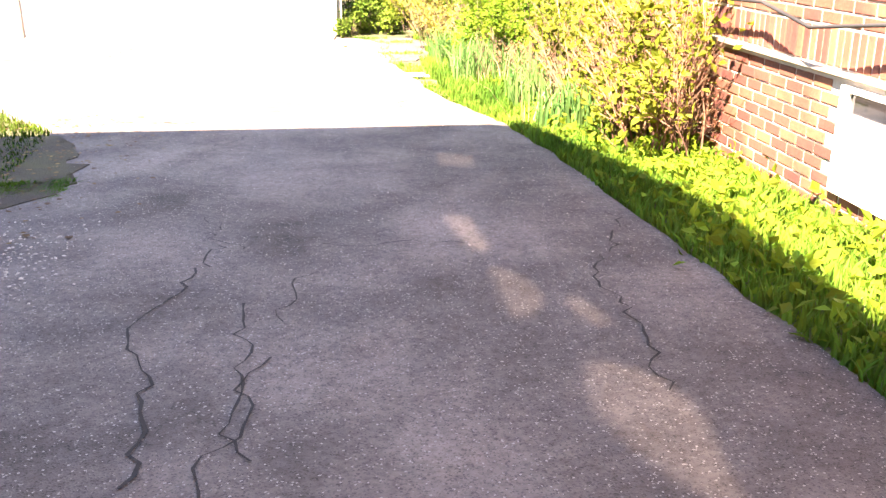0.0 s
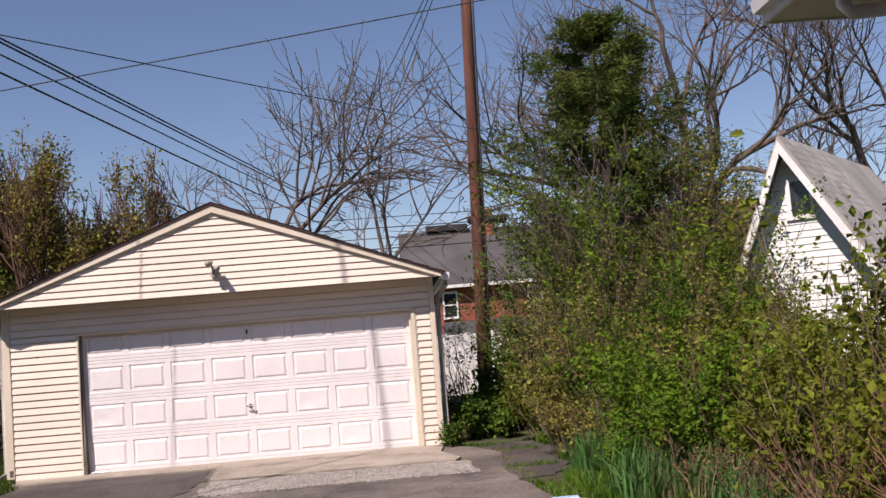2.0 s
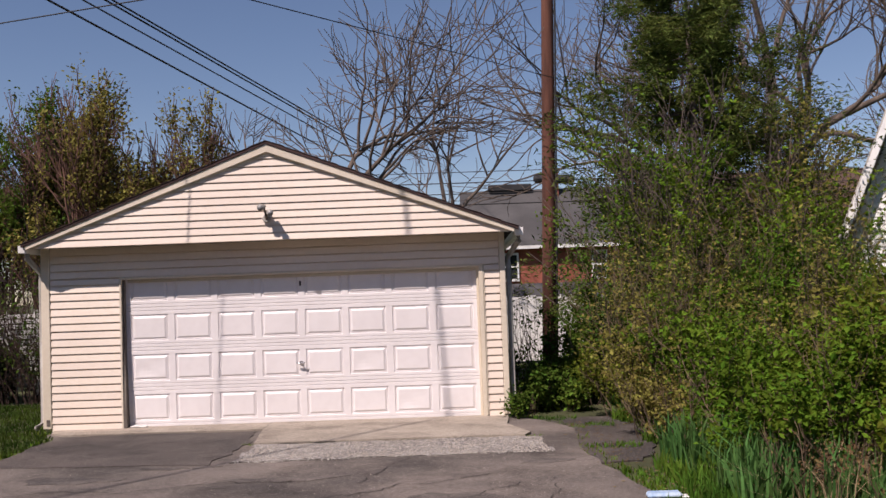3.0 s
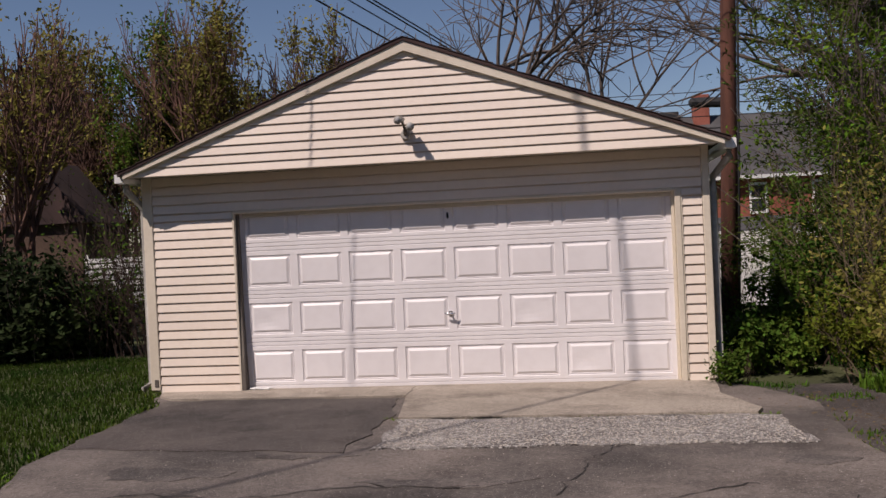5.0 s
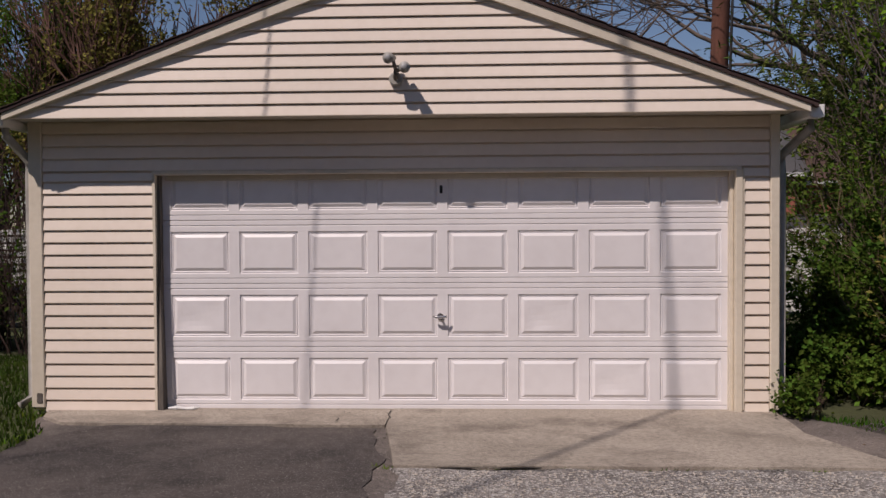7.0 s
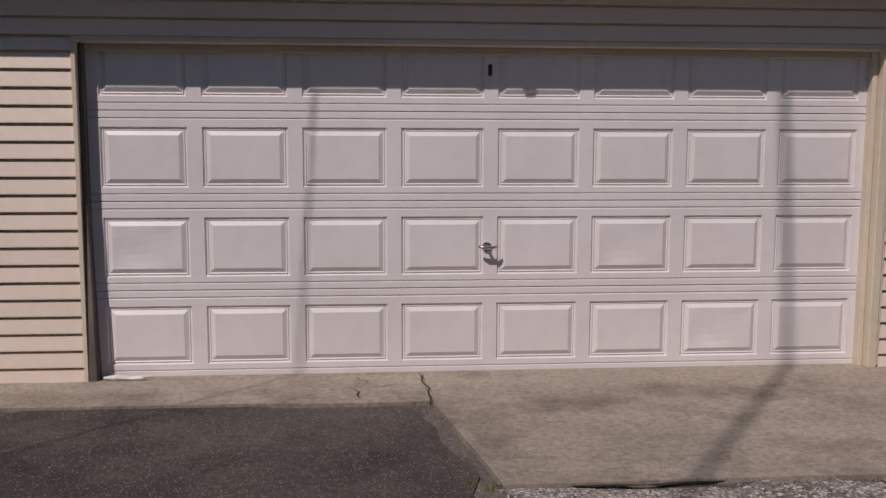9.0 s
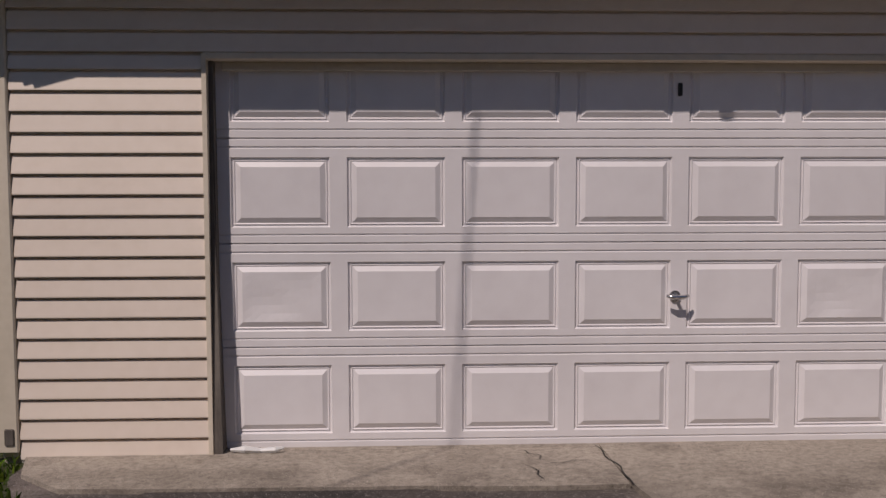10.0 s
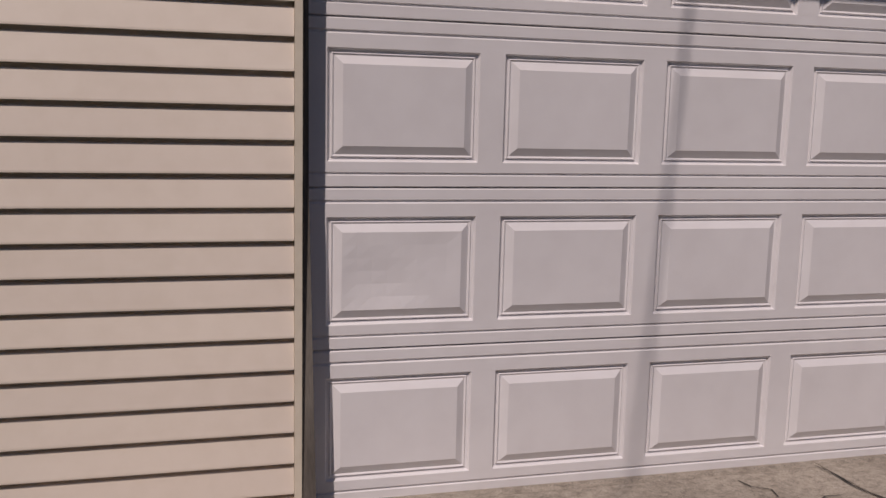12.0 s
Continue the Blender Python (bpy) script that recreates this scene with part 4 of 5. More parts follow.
for x0, x1, y0, y1, eave, ridge, wall_material in ((-25, -15.5, -16, -6, 6.2, 9.6, "brick_far"), (-24, -12, -38, -27, 6.6, 10.4, "brick_far"), (-9, 3, -38, -27, 6.4, 10.0, "brown_roof"), (6, 18, -38, -27, 6.6, 10.4, "brick_far"), (14, 25, -14, -3, 5.0, 8.0, "brick_far"), (-32, -22, 2, 13, 6.2, 9.6, "brown_roof")):
    plain_house(x0, x1, y0, y1, eave, ridge, wall_material)

# ---- left side: white lattice, far house with a dark gable ----
lattice = thing("white_lattice_fence", (-8, 21.6, -0.41), "white lattice fence behind the shrubs", "fence")
for k in range(14):
    part("slat", box(-9.9, -6.3, 21.6, 21.62, -0.2 + k * 0.1, -0.13 + k * 0.1), M["white"], lattice)
for k in range(7):
    part("post", box(-9.9 + k * 0.59, -9.84 + k * 0.59, 21.621, 21.66, -0.4, 1.25), M["white"], lattice)
gable_house = thing("dark_gable_house", (-14, 25.5, -0.45), "house with tree shade in its brown wall colour, pale grey roof and dark front gable", "house")
# both walls take the dark roof brown to stand in for tree shade
part("wall", box(-20, -12.9, 24.6, 29, -0.5, 1.9), M["brown_roof"], gable_house)
part("roof", prism([(24.2, 1.85), (29.4, 1.85), (26.8, 3.3)], "x", -20.4, -12.95), M["shingle_grey"], gable_house)
part("porch_gable", prism([(-13.35, 1.9), (-11.15, 1.9), (-12.25, 3.2)], "y", 24.0, 25.6), M["shingle"], gable_house, "dark brown front gable")
part("porch_wall", box(-13.1, -11.4, 24.15, 24.59, -0.5, 1.89), M["brown_roof"], gable_house)
brown_house = thing("far_brown_house", (12, 47, -0.45), "brown-roofed brick house behind the big trees", "house")
part("wall", box(10.3, 22, 46.3, 54, -0.5, 2.9), M["brick_far"], brown_house)
part("roof", prism([(45.9, 2.8), (54.5, 2.8), (50.2, 6.6)], "x", 10.1, 22.4), M["brown_roof"], brown_house)
part("eave_board", box(10.1, 22.4, 45.8, 45.89, 2.7, 2.85), M["white"], brown_house)

# ---- utility pole and wires ----
pole = thing("utility_pole", (1.34, 24.5, -0.45), "tall reddish-brown wooden utility pole", "utility pole")
part("shaft", tube([(1.32, 24.5, -0.5), (1.42, 24.5, 2.5), (1.6, 24.5, 8), (1.72, 24.5, 12)], [0.165, 0.15, 0.135, 0.115], 14), M["pole"], pole, "", True)
part("conduit", tube([(1.48, 24.4, -0.4), (1.58, 24.4, 2.5), (1.755, 24.4, 8), (1.84, 24.4, 11)], 0.024, 6), M["black"], pole, "black riser cable", True)
part("crossarm", box(0.5, 2.9, 24.28, 24.38, 10.8, 10.95, 0.01), M["pole"], pole)


def cable(a, b, sag, r=0.012, label="thin black overhead wire"):
    a, b = Vector(a), Vector(b)
    pts = [a.lerp(b, i / 16) - Vector((0, 0, sag * 4 * (i / 16) * (1 - i / 16))) for i in range(17)]
    return tagged(part("overhead_wire", tube(pts, r, 5), M["black"], None, "", True), label, "wire", "overhead wires")


for start, end, r in (((-11.81, 15.1, 9.52), (-3.24, 52.5, 7.72), 0.026), ((-11.83, 15.1, 9.45), (-3.22, 52.5, 7.55), 0.026), ((-11.81, 15.1, 9.15), (-3.27, 52.5, 7.21), 0.022), ((-11.74, 15.1, 8.75), (-3.51, 52.5, 6.64), 0.028)):
    cable(start, end, 0.0, r, "black overhead cable of a bundle")
cable((-15.26, 18.0, 4.72), (5.04, 18.0, 7.24), 0.0, 0.011)
for z, r in ((4.5, 0.024), (4.9, 0.016), (5.3, 0.02), (5.7, 0.014)):
    cable((-40, 38, z + 0.5), (45, 38, z), 0.35, r)
# service drops that pass over the garage
cable((4.18, 25.5, 9.7), (-11.92, 0.7, 10.05), 0.0, 0.026, "thick service cable over the garage")
cable((4.07, 26.0, 5.6), (-16.01, 2.2, 5.62), 0.0, 0.009)
for k in range(3):
    cable((1.6, 24.5, 10.9), (-6 + 1.2 * k, 60, 9.5), 0.6, 0.014)
transformer = thing("cable_box", (3.0, 37.9, 5.0), "grey cable splice box on the overhead line", "cable box")
part("casing", tube([(2.2, 37.9, 5.25), (2.3, 37.9, 5.25), (3.6, 37.9, 5.2), (3.7, 37.9, 5.2)], [0.08, 0.17, 0.17, 0.08], 10), M["black"], transformer)

# ---- plants ----
def bare_tree(name, at, height, r, seed, label, depth=4, kids=3, spread=0.75, up=0.18, lean=(0, 0), trunk=0.35, stems=1, leaf=None, leaf_size=0.05, per=2, scatter=0.1, bark="bark", thin=0.006, shrink=0.7, wander=0.22, first=0.45, clump=0.6, share=0.0):
    """A tree: tapered trunk and limbs, branching to twigs; with leaves or without."""
    rng = random.Random(seed)
    tree = thing(name, at, label, "tree")
    t = Twigs()
    t.top = depth
    for s in range(stems):
        d = Vector((lean[0] + (rng.uniform(-0.35, 0.35) if stems > 1 else 0), lean[1] + (rng.uniform(-0.35, 0.35) if stems > 1 else 0), 1)).normalized()
        p = Vector(at) + (Vector((rng.uniform(-0.3, 0.3), rng.uniform(-0.3, 0.3), 0)) if stems > 1 else Vector())
        t.grow(rng, p - Vector((0, 0, 0.1)), d, height * trunk, r, depth, kids, spread, up, wander, shrink, first, thin)
    v0, f0 = t.marks
    raw("trunk", t.v[:v0], t.f[:f0], M[bark], tree, "", True)
    raw("branchwork", t.v[v0:], [tuple(i - v0 for i in q) for q in t.f[f0:]], M[bark], tree, "", True)["kind"] = "stuff"
    if leaf:
        v, f = leaves(clumped(t.tips, clump, share, seed), per, scatter, leaf_size, seed, 0.6, 0.8)
        raw("crown", v, f, M[leaf], tree)
    return tree


def shrub(name, at, wide, deep, height, seed, label, leaf="leaf", n=26, per=3, size=0.06, cane="cane", category="shrub", scatter=0.07, low=0.25, depth=2, kids=3, straight=0.12, clump=0.38, share=-0.02, spread=0.6):
    """A thicket: many thin canes from the ground, forked, with leaves about the upper ones."""
    rng = random.Random(seed)
    bush = thing(name, at, label, category)
    t = Twigs()
    for i in range(n):
        a, q = rng.uniform(0, 2 * math.pi), math.sqrt(rng.random())
        x, y = at[0] + wide * q * math.cos(a) * 0.5, at[1] + deep * q * math.sin(a) * 0.5
        h = height * rng.uniform(0.45, 1.0) * (1.1 - 0.35 * q)
        d = Vector((math.cos(a) * 0.25 * q + rng.gauss(0, straight), math.sin(a) * 0.25 * q + rng.gauss(0, straight), 1)).normalized()
        t.grow(rng, Vector((x, y, ground_z(y) - 0.03)), d, h * 0.55, 0.007 + 0.004 * h * rng.random(), depth, kids, spread, 0.12, 0.2, 0.55, low, 0.0025)
    raw("brushwood", t.v, t.f, M[cane], bush)["kind"] = "stuff"
    if per:
        v, f = leaves(clumped(t.tips, clump, share, seed), per, scatter, size, seed, 0.6, 0.7)
        raw("foliage", v, f, M[leaf], bush)
    return bush


def conifer(name, at, height, radius, seed, label):
    rng = random.Random(seed)
    tree = thing(name, at, label, "tree")
    t = Twigs()
    base = Vector(at)
    t.limb([base + Vector((0, 0, -0.1)), base + Vector((0.05, 0, height * 0.5)), base + Vector((0, 0.05, height))], 0.16, 0.015, 8)
    sprays = []
    z = 0.6
    while z < height - 0.1:
        f = 1 - z / height
        for k in range(6):
            a = rng.uniform(0, 2 * math.pi)
            n = radius * (f ** 0.62) * rng.choice((0.45, 0.75, 1.0, 1.2)) * rng.uniform(0.85, 1.15) + 0.12
            pts = [base + Vector((0, 0, z))]
            for i in range(1, 6):
                u = i / 5
                pts.append(base + Vector((math.cos(a) * n * u, math.sin(a) * n * u, z + 0.3 * n * u * u - 0.1 * n * math.sin(math.pi * u))))
            t.limb(pts, 0.022, 0.006, 4)
            for i in range(2, 6):
                for _ in range(6):
                    b = a + rng.choice((-1, 1)) * rng.uniform(0.2, 1.0)
                    q = pts[i - 1].lerp(pts[i], rng.random())
                    ln = (0.16 + n * 0.22) * rng.uniform(0.5, 1.2)
                    e = q + Vector((math.cos(b) * ln, math.sin(b) * ln, rng.uniform(-0.25, 0.05)))
                    for s in range(4):
                        sprays.append(q.lerp(e, (s + 1) / 4))
        z += rng.uniform(0.2, 0.36)
    raw("trunk", t.v, t.f, M["bark"], tree)
    v, f = leaves(sprays, 6, 0.05, 0.13, seed, 0.2, 0.5)
    raw("crown", v, f, M["needle"], tree)
    return tree


G = -0.45
bare_tree("bare_tree", (-2.9, 27, G), 9.6, 0.16, 11, "bare grey-brown tree with fine twigs behind the garage", 4, 4, 1.05, 0.04, trunk=0.44, shrink=0.7, thin=0.010, first=0.62, wander=0.3)
bare_tree("bare_tree", (-1.4, 28.0, G), 8.8, 0.12, 21, "bare thin tree leaning over the garage roof", 4, 3, 1.05, 0.05, (0.1, 0), trunk=0.42, shrink=0.68, thin=0.009, first=0.6, wander=0.3)
bare_tree("big_bare_tree", (9.9, 30.5, G), 19, 0.36, 13, "big bare tree with forked grey trunks", 5, 3, 0.72, 0.1, trunk=0.27, shrink=0.75, thin=0.009, first=0.55, wander=0.34)
bare_tree("big_bare_tree", (13.2, 33, G), 18, 0.32, 24, "tall bare tree beyond the white house", 5, 3, 0.72, 0.1, trunk=0.28, shrink=0.75, thin=0.009, first=0.55, wander=0.34)
bare_tree("big_bare_tree", (7.0, 33, G), 16, 0.2, 15, "bare tree with slender forked limbs", 5, 3, 0.72, 0.12, trunk=0.3, shrink=0.72, thin=0.009, first=0.5, wander=0.34)
conifer("conifer", (4.1, 22.3, G), 8.3, 3.3, 16, "dark green conifer with a pointed crown")
for k, (x, y, h) in enumerate([(-7.3, 27.0, 6.9), (-9.0, 26.5, 8.3), (-10.8, 27.5, 8.6), (-12.8, 28.5, 7.6), (-15.0, 29, 8.2), (-17.0, 28, 8.8), (-19.5, 27, 9.0), (-11.7, 22.6, 7.4)]):
    bare_tree("budding_tree", (x, y, G), h, 0.08, 30 + k, "budding tree with clumps of small olive leaves", 4, 4, 0.6, 0.3, stems=3 if k < 7 else 2, trunk=0.36, leaf=("leaf_bud", "leaf_bud", "leaf_dark")[k % 3], leaf_size=0.1, per=5 if k < 7 else 2, scatter=0.12, bark="bark_red", shrink=0.66, thin=0.009, first=0.3, clump=0.9, share=0.06)
for k, (x, y, h, leaf) in enumerate([(3.4, 20.3, 6.2, "leaf"), (4.7, 20.9, 6.2, "leaf_bud"), (5.6, 22.5, 5.4, "leaf_dark")]):
    bare_tree("young_tree", (x, y, G), h, 0.06, 180 + k, "slender young tree in small fresh green leaves", 4, 3, 0.7, 0.2, stems=2, trunk=0.36, leaf=leaf, leaf_size=0.08, per=5, scatter=0.12, bark="bark", shrink=0.68, thin=0.006, first=0.3, clump=0.6, share=0.16)
for k, (x, y, w, h) in enumerate([(-9.9, 20.9, 1.6, 1.5), (-11.0, 20.6, 2.0, 2.3), (-12.4, 20.4, 2.8, 2.6), (-14.4, 20.0, 3.0, 2.6), (-16.6, 19.6, 3.0, 2.6)]):
    shrub("dark_evergreen_shrub", (x, y, G), w, 1.8, h, 40 + k, "dense evergreen shrub behind the lawn, tree shade in its dark colour", "evergreen", 34, 7, 0.13, "bark", scatter=0.14, low=0.1)
for k, (x, y, h) in enumerate([(-6.9, 20.3, 2.8), (-7.5, 20.6, 3.2), (-8.1, 20.8, 3.4), (-8.7, 20.9, 3.2), (-9.3, 21.1, 3.4), (-7.9, 23.0, 4.5), (-9.2, 23.4, 5.0), (0.75, 20.2, 1.9)]):
    shrub("bare_dark_shrub", (x, y, G), 0.9, 0.8, h, 140 + k, "bare dark-stemmed shrub before a white fence", "leaf_dark", 24, 1, 0.06, "bark_dark", straight=0.15)
for k, (x, y, w, d, h, n, leaf, size) in enumerate([(2.3, 13.2, 1.5, 1.6, 1.6, 30, "leaf", 0.08), (2.6, 14.9, 1.8, 1.8, 1.9, 34, "leaf", 0.09), (2.5, 11.6, 1.5, 1.6, 1.5, 26, "leaf", 0.08), (3.2, 9.9, 1.5, 1.4, 1.6, 22, "leaf_yellow", 0.09), (1.9, 16.6, 1.2, 1.5, 1.5, 24, "leaf_yellow", 0.08), (3.4, 16.6, 2.2, 2.0, 2.9, 36, "leaf", 0.1),
                                                    (3.6, 12.8, 1.6, 2.2, 1.8, 24, "leaf_yellow", 0.1), (4.6, 14.8, 1.8, 2.2, 1.8, 24, "leaf", 0.1), (2.7, 18.6, 1.5, 1.4, 2.8, 24, "leaf_dark", 0.09), (3.8, 18.8, 2.4, 2.0, 5.0, 44, "leaf", 0.1), (4.8, 11.0, 1.8, 2.0, 1.6, 20, "leaf", 0.1), (0.75, 17.7, 0.7, 0.9, 0.95, 20, "leaf_dark", 0.08), (6.0, 13.0, 2.0, 2.2, 1.6, 20, "leaf", 0.1),
                                                    (5.4, 17.6, 2.2, 2.0, 2.5, 30, "leaf_yellow", 0.11), (5.4, 20.0, 2.0, 1.6, 4.4, 36, "leaf", 0.1), (1.75, 19.6, 1.0, 1.0, 1.3, 20, "leaf_dark", 0.09), (3.5, 21.6, 1.6, 1.4, 5.0, 30, "leaf", 0.1), (0.26, 16.72, 0.3, 0.2, 0.6, 6, "leaf_dark", 0.06), (1.55, 18.3, 0.8, 0.9, 2.3, 20, "leaf_dark", 0.09), (2.0, 19.6, 0.7, 0.8, 4.2, 14, "leaf_dark", 0.09)]):
    shrub("leafy_shrub", (x, y, ground_z(y)), w, d, h, 60 + k, "overgrown leafy shrub with bare canes by the drive", leaf, n, 11, size * 0.76, scatter=0.07, clump=0.32, share=0.05)
for k, (x, y, h) in enumerate([(3.25, 10.2, 4.0), (3.7, 11.0, 4.0), (3.95, 11.5, 3.6)]):
    shrub("sapling", (x, y, ground_z(y)), 0.35, 0.3, h, 150 + k, "upright sapling with broad young leaves", "leaf_yellow", 4, 3, 0.11, straight=0.04, scatter=0.08, kids=2, low=0.25, share=-0.2, spread=0.25)
for k, (x, y, w, d, h, n) in enumerate([(2.9, 9.0, 1.0, 1.0, 2.3, 20), (2.0, 15.6, 1.0, 1.2, 2.6, 26), (2.3, 17.6, 1.2, 1.2, 3.4, 30), (1.7, 14.4, 0.8, 1.0, 1.2, 18), (3.2, 14.0, 1.2, 1.2, 2.4, 20), (3.0, 17.9, 1.6, 1.2, 4.2, 30), (4.5, 16.0, 1.6, 1.2, 3.2, 26)]):
    shrub("twiggy_bush", (x, y, ground_z(y)), w, d, h, 92 + k, "twiggy half-bare bush with pale canes", "leaf_bud" if k else "leaf_yellow", n, 3, 0.06, straight=0.2)
for k, (x, y, w, d, h, n, per) in enumerate([(2.3, 6.5, 0.5, 0.7, 1.6, 38, 1), (2.35, 7.2, 0.6, 0.8, 1.75, 40, 1), (2.4, 8.2, 0.7, 0.8, 1.4, 28, 1)]):
    shrub("brown_cane_bush", (x, y, ground_z(y)), w, d, h, 190 + k, "bush of bare reddish-brown canes with few leaves by the brick wall", "leaf_yellow", n, per, 0.07, "cane_red", straight=0.16, share=0.1)
for k, (x, y, h) in enumerate([(2.45, 6.1, 1.7), (2.45, 6.8, 1.9)]):
    shrub("leafy_sprout", (x, y, ground_z(y)), 0.4, 0.4, h, 195 + k, "upright sprout with yellow-green leaves before the brick wall", "leaf_yellow", 3, 3, 0.075, "cane_red", straight=0.14, scatter=0.07, low=0.5, share=0.1)
for k, (x, y, h) in enumerate([(4.6, 23.5, 5.0), (5.6, 21.5, 4.6)]):
    shrub("red_budded_shrub", (x, y, G), 1.2, 1.0, h, 170 + k, "tall thin shrub with reddish young leaves", "leaf_brown", 14, 2, 0.08, "bark_red")
for k, (x, y, w, h) in enumerate([(2.0, 10.6, 0.9, 0.8), (2.6, 12.4, 1.2, 0.9), (1.9, 14.0, 0.9, 0.8), (2.2, 9.3, 0.8, 0.8)]):
    shrub("dead_brush", (x, y, ground_z(y)), w, w, h, 120 + k, "dry brown brush among the green shrubs", "leaf_brown", 20, 1, 0.035, straight=0.4)


def field(name, x0, x1, y0, y1, n, height, width, material, seed, label, keep=None, lean=0.4):
    g = np.random.default_rng(seed)
    xy = np.column_stack([g.uniform(x0, x1, n), g.uniform(y0, y1, n)])
    if keep:
        xy = xy[[keep(x, y) for x, y in xy]]
    z = np.array([ground_z(y) for _, y in xy]) - 0.01
    v, f = blades(xy, z, height, width, seed, lean)
    return tagged(raw(name, v, f, M[material]), label, "grass", kind="stuff")


def inside(x, y, poly=DRIVE, grow=0.0):
    hit = False
    for (x0, y0), (x1, y1) in zip(poly, poly[1:] + poly[:1]):
        if (y0 > y) != (y1 > y) and x < (x1 - x0) * (y - y0) / (y1 - y0) + x0:
            hit = not hit
    return hit


def free(x, y):
    return not inside(x, y) and not (GX0 - 0.05 < x < GX1 + 0.05 and y > 16.8)


def edge(x, y):
    """Close to the rim of the drive, in patches."""
    return free(x, y) and (inside(x - 0.18, y) or inside(x + 0.18, y) or inside(x, y + 0.18)) and math.sin(3.1 * x + 2.3 * y) + math.sin(5.7 * y) > -0.4


def tufted(x, y, seed=0):
    """Off the drive, in tufts about half a metre wide."""
    return free(x, y) and mathutils.noise.noise(Vector((x / 0.45 + seed, y / 0.45, seed))) > 0.08


field("lawn", -15, -1.7, 8.0, 20.5, 150000, 0.07, 0.014, "lawn", 1, "mown green lawn", free)
field("lawn", -3.6, -1.7, 4.0, 8.2, 8000, 0.07, 0.014, "lawn", 11, "mown green lawn", free)
field("verge_grass", 1.2, 2.75, 1.0, 11, 34000, 0.10, 0.016, "grass", 2, "bright green verge grass and weeds", free)
field("hedge_grass", 1.15, 5.0, 9, 18.5, 36000, 0.16, 0.016, "grass", 3, "rough grass under the hedge", lambda x, y: free(x, y) and (y < 12.6 or x > 1.65 + 0.3 * math.sin(3 * y)))
field("rim_grass", 0.3, 1.3, 8.5, 18, 9000, 0.07, 0.014, "grass", 12, "short patchy grass between drive and hedge", lambda x, y: free(x, y) and math.sin(4 * x + 3 * y) + math.sin(7 * y - x) > (-0.6 if y < 12.4 else 1.2))
field("joint_weeds", -3.15, 0.3, 14.72, 14.8, 500, 0.05, 0.012, "leaf", 13, "weeds in the joint before the slab", None, 0.9)
field("joint_weeds", -3.26, -3.1, 14.9, 16.0, 160, 0.04, 0.01, "moss", 14, "weeds in the joint beside the slab", None, 0.9)
field("edge_weeds", -6.6, 2.2, 0.5, 17, 60000, 0.06, 0.014, "leaf", 7, "low weeds along the rim of the drive", edge, 0.9)
field("bulb_leaves", 1.3, 2.3, 10.2, 13.0, 3000, 0.42, 0.024, "bulb_leaf", 4, "blue-green bulb leaves in tufts", tufted, 0.3)
field("bulb_leaves", 1.65, 2.5, 7.4, 9.6, 1500, 0.38, 0.022, "bulb_leaf", 5, "blue-green bulb leaves in tufts", tufted, 0.3)
field("dry_stalks", 1.5, 3.6, 7.4, 15, 4200, 0.4, 0.008, "straw", 6, "dry straw stalks among the shrubs", lambda x, y: tufted(x, y, 21) and x > 1.75 + 0.25 * math.sin(2.3 * y), 0.9)

field("moss_tuft", -2.5, -1.68, 5.3, 6.0, 3000, 0.05, 0.012, "grass", 15, "short green tuft creeping over the asphalt", None, 0.8)

# broad weeds in the verge
g = np.random.default_rng(70)
spots = [(x, y, ground_z(y) + 0.05) for x, y in zip(g.uniform(1.7, 2.7, 700), g.uniform(1.5, 10.5, 700)) if free(x, y)]
v, f = leaves(spots, 6, 0.05, 0.075, 71, 0.6, 0.9)
tagged(raw("verge_weeds", v, f, M["leaf"]), "broad-leaved weeds in the verge grass", "weeds", kind="stuff")
# moss, soil and leaf litter on the drive's left rim
paving("moss_patch", [(-2.6, 5.2), (-1.85, 5.35), (-1.62, 5.6), (-1.75, 6.3), (-1.95, 7.2), (-2.3, 7.6), (-2.9, 7.6)], M["moss"], 0.028, "mossy soil patch creeping over the asphalt", "moss", 0.08, 0.12, 12)


def scatter(name, label, category, material, spots, size, seed, flat=0.35):
    """Loose bits: squashed six-cornered crumbs, turned about."""
    g = np.random.default_rng(seed)
    verts, faces = [], []
    base = np.array([(1, 0, 0), (-1, 0, 0), (0, 1, 0), (0, -1, 0), (0, 0, 1), (0, 0, -0.6)], dtype=float)
    tri = ((0, 2, 4), (2, 1, 4), (1, 3, 4), (3, 0, 4), (2, 0, 5), (1, 2, 5), (3, 1, 5), (0, 3, 5))
    for x, y, lift in spots:
        s, a = size * g.uniform(0.4, 1.5), g.uniform(0, 6.3)
        c, d = math.cos(a), math.sin(a)
        p = base * (g.uniform(0.6, 1.2, (6, 1)) * np.array([s, s * g.uniform(0.5, 1.0), s * flat]))
        n = len(verts)
        verts += [(x + c * u - d * w, y + d * u + c * w, ground_z(y) + lift + q) for u, w, q in p]
        faces += [(n + i, n + j, n + k) for i, j, k in tri]
    return tagged(raw(name, verts, faces, M[material]), label, category, kind="stuff")


g = np.random.default_rng(5)
scatter("pebbles", "pale loose pebbles of the worn strip", "pebbles", "mortar", [(x, y, 0.036) for x, y in zip(g.uniform(-2.9, 0.3, 2600), g.uniform(13.5, 14.7, 2600))], 0.009, 6, 0.6)
scatter("grit", "pale grit scattered on the asphalt", "grit", "mortar", [(x, y, 0.026) for x, y in zip(g.uniform(-5.3, 1.5, 2600), g.uniform(0.5, 16, 2600)) if inside(x, y) and y > 4], 0.005, 7, 0.6)
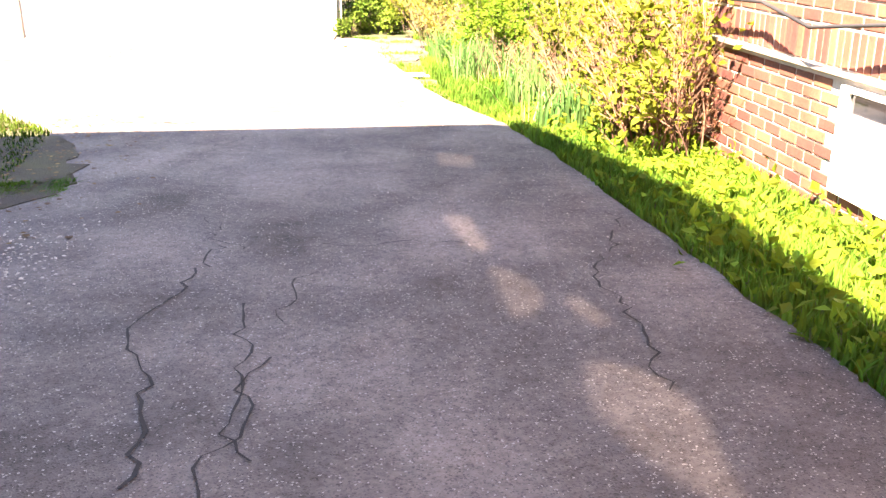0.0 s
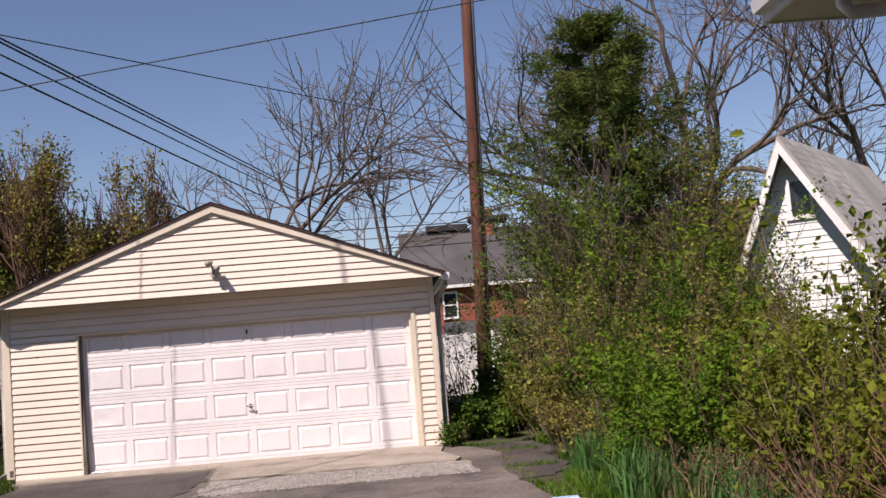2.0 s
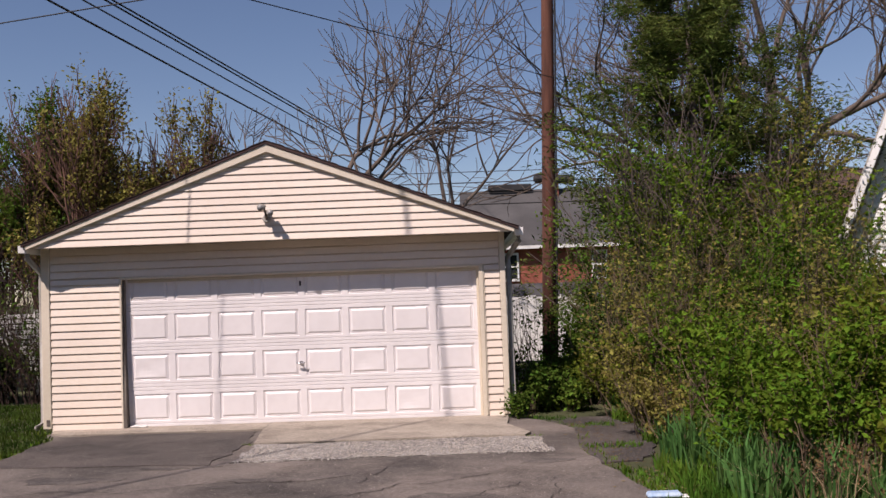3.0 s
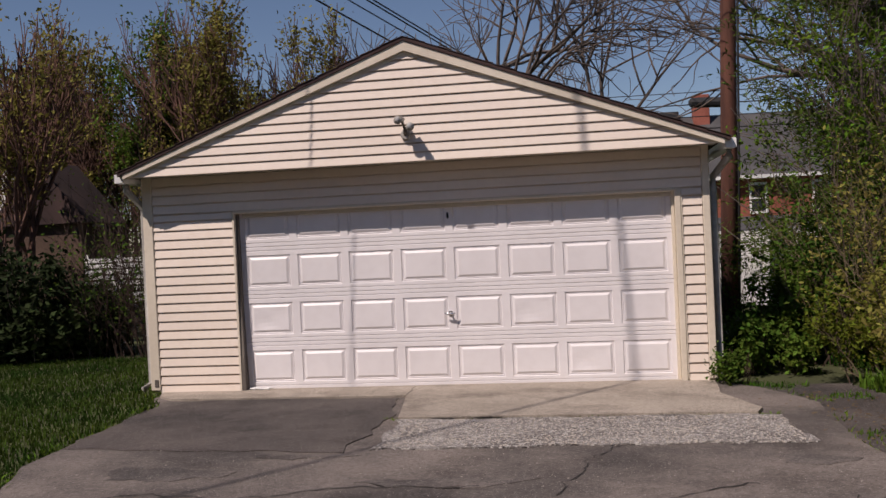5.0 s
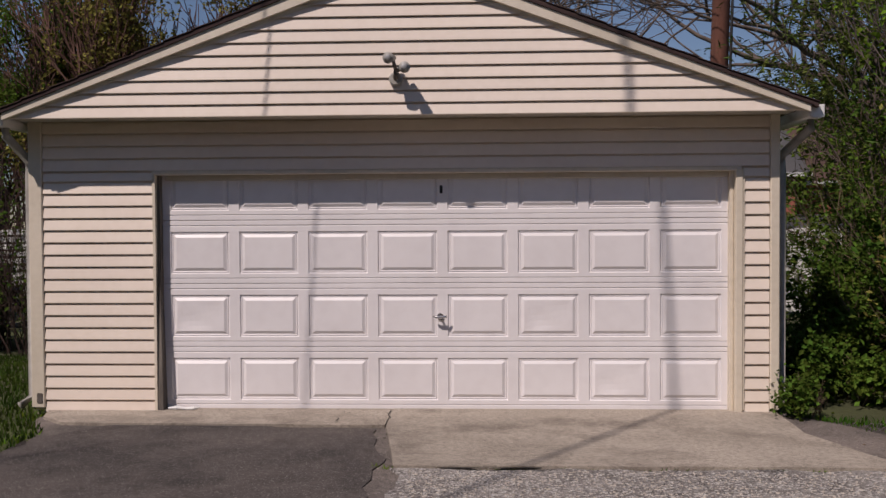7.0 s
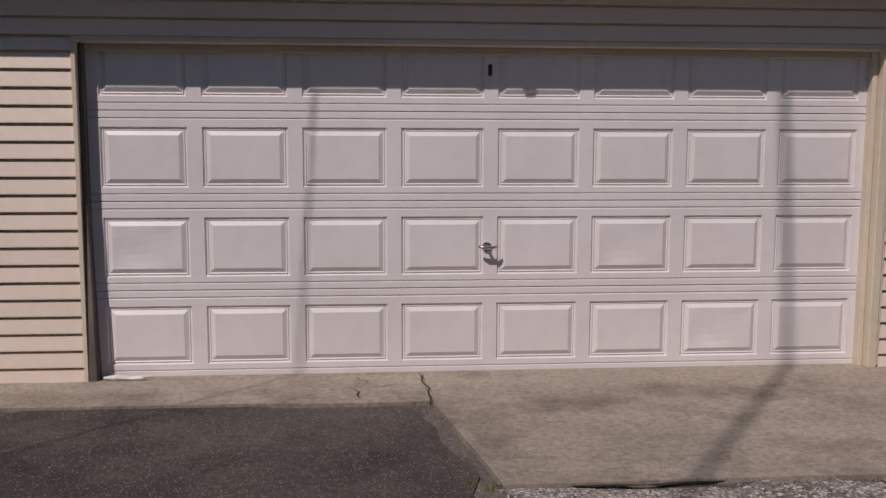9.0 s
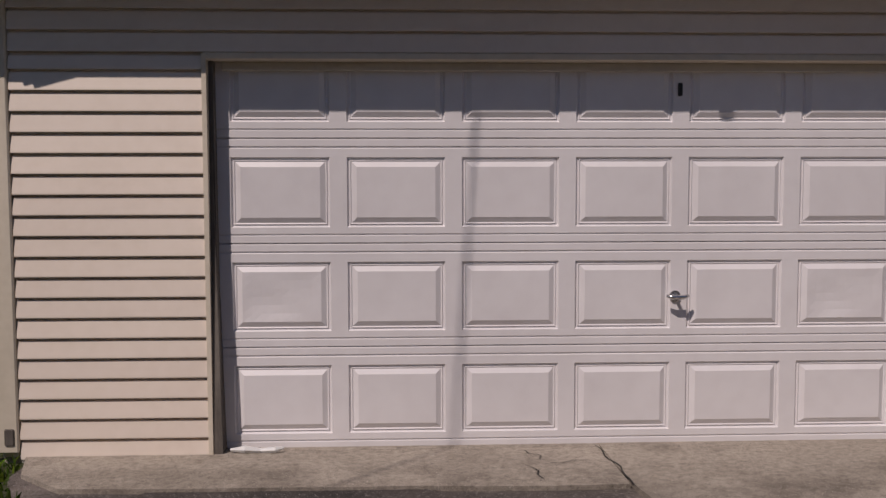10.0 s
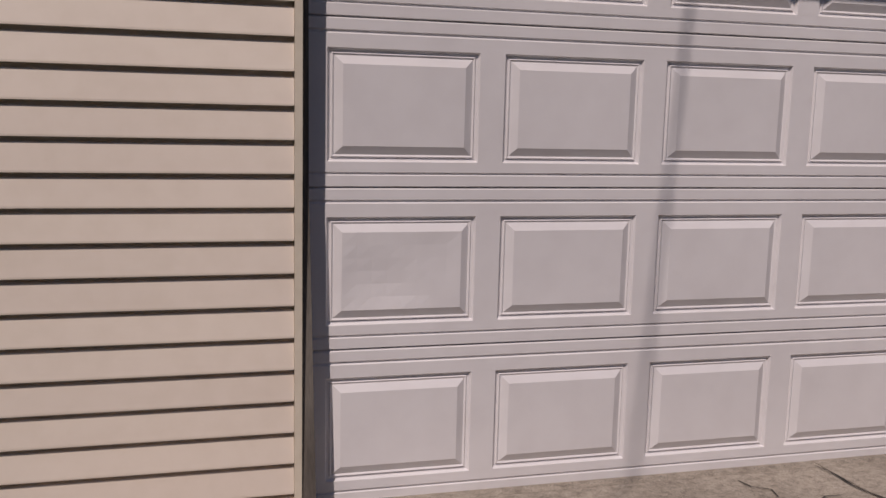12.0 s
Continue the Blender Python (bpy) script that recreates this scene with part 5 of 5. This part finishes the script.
scatter("leaf_litter", "brown leaf crumbs on the drive's rim", "leaf litter", "leaf_brown", [(x, y, 0.032) for x, y in zip(g.normal(-2.1, 0.35, 500), g.uniform(4.2, 8.8, 500))], 0.02, 8, 0.2)
scatter("leaf_litter", "brown leaf crumbs on the drive's rim", "leaf litter", "leaf_brown", [(x, y, 0.03) for x, y in zip(1.15 - 0.04 * (np.linspace(9, 16, 500) - 9) + g.normal(0, 0.2, 500), np.linspace(9, 16, 500))], 0.016, 9, 0.2)
scatter("pale_rubble", "pale broken mortar rubble on the asphalt", "rubble", "mortar", [(x, y, 0.03) for x, y in zip(g.normal(-1.62, 0.16, 420), g.normal(4.2, 0.4, 420))], 0.009, 10, 0.5)

litter = thing("crushed_carton", (0.93, 11.08, ground_z(11.08) + 0.02), "crushed pale blue and white carton on the asphalt", "litter")
part("carton", box(0.8, 1.06, 11.02, 11.14, ground_z(11.08) + 0.02, ground_z(11.08) + 0.065, 0.018), M["paper"], litter)
part("flap", box(1.03, 1.11, 11.03, 11.12, ground_z(11.08) + 0.022, ground_z(11.08) + 0.036, 0.006), M["white"], litter)
scrap = tagged(part("paper_scrap", tube([(-5.18, 16.84, -0.385), (-5.1, 16.82, -0.378), (-5.02, 16.83, -0.388), (-4.94, 16.815, -0.38), (-4.9, 16.83, -0.375)], [0.008, 0.02, 0.012, 0.016, 0.006], 6), M["white"], None, "", False), "crumpled white paper scrap at the door's foot", "litter")

# ---- bricks of the house wall ----
rng = random.Random(77)
LEN, RISE = 0.215, 0.0745


def brick_mesh(length, height, name):
    """A brick whose face is a little chamfered; it looks towards -x."""
    bm = bmesh.new()
    l, h, c = length / 2, height / 2, 0.004
    a = [bm.verts.new(p) for p in ((0.014, -l, -h), (0.014, l, -h), (0.014, l, h), (0.014, -l, h))]
    b = [bm.verts.new(p) for p in ((0.003, -l, -h), (0.003, l, -h), (0.003, l, h), (0.003, -l, h))]
    d = [bm.verts.new(p) for p in ((0.0, -l + c, -h + c), (0.0, l - c, -h + c), (0.0, l - c, h - c), (0.0, -l + c, h - c))]
    for p, q in ((a, b), (b, d)):
        for i in range(4):
            bm.faces.new((p[i], p[(i + 1) % 4], q[(i + 1) % 4], q[i]))
    bm.faces.new(d)
    bmesh.ops.recalc_face_normals(bm, faces=bm.faces)
    mesh = bpy.data.meshes.new(name)
    bm.to_mesh(mesh)
    bm.free()
    return finish(mesh, M["brick"])


whole, half, soldier = brick_mesh(0.202, 0.0625, "brick"), brick_mesh(0.096, 0.0625, "half_brick"), brick_mesh(0.0625, 0.2, "upright_brick")
joined_v, joined_f = [], []


def lay(mesh, y, z):
    """One brick: an object of its own near the corner, else joined with the rest."""
    x = HX + rng.uniform(-0.003, 0.002)
    for y0, y1, z0, z1 in (WIN, BAS):
        if y0 - 0.1 < y < y1 + 0.1 and z0 - 0.02 < z < z1 + 0.02:
            return
    if y > 6.55 and z > -0.1:
        ob = new("brick", mesh)
        ob.parent = wall
        ob.location = Vector((x, y, z)) - ORIGIN[wall]
        return
    n = len(joined_v)
    joined_v.extend((x + v.co.x, y + v.co.y, z + v.co.z) for v in mesh.vertices)
    joined_f.extend(tuple(n + i for i in p.vertices) for p in mesh.polygons)


z, row = -0.3, 0
while z < 3.36:
    if 0.66 < z < 0.74:
        y = HY1 - 0.037
        while y > 1.0:
            lay(soldier, y, 0.795)
            y -= 0.0745
        z = 0.945
        row += 1
        continue
    if z + 0.04 > 0.65 and z - 0.04 < 0.69:
        z += RISE
        continue
    y = HY1 - 0.102
    if row % 2:
        lay(half, HY1 - 0.049, z)
        y = HY1 - 0.102 - 0.1075
    while y > 1.0:
        lay(whole, y, z)
        y -= LEN
    z += RISE
    row += 1
for k in range(19):
    y = WIN[1] + 0.02 - k * 0.0745
    n = len(joined_v)
    joined_v.extend((HX - 0.028 + v.co.x, y + v.co.y, WIN[2] - 0.055 + v.co.z * 0.5) for v in soldier.vertices)
    joined_f.extend(tuple(n + i for i in p.vertices) for p in soldier.polygons)
rest = raw("brickwork", joined_v, joined_f, M["brick"], wall, "weathered red brickwork")
rest["kind"] = "stuff"
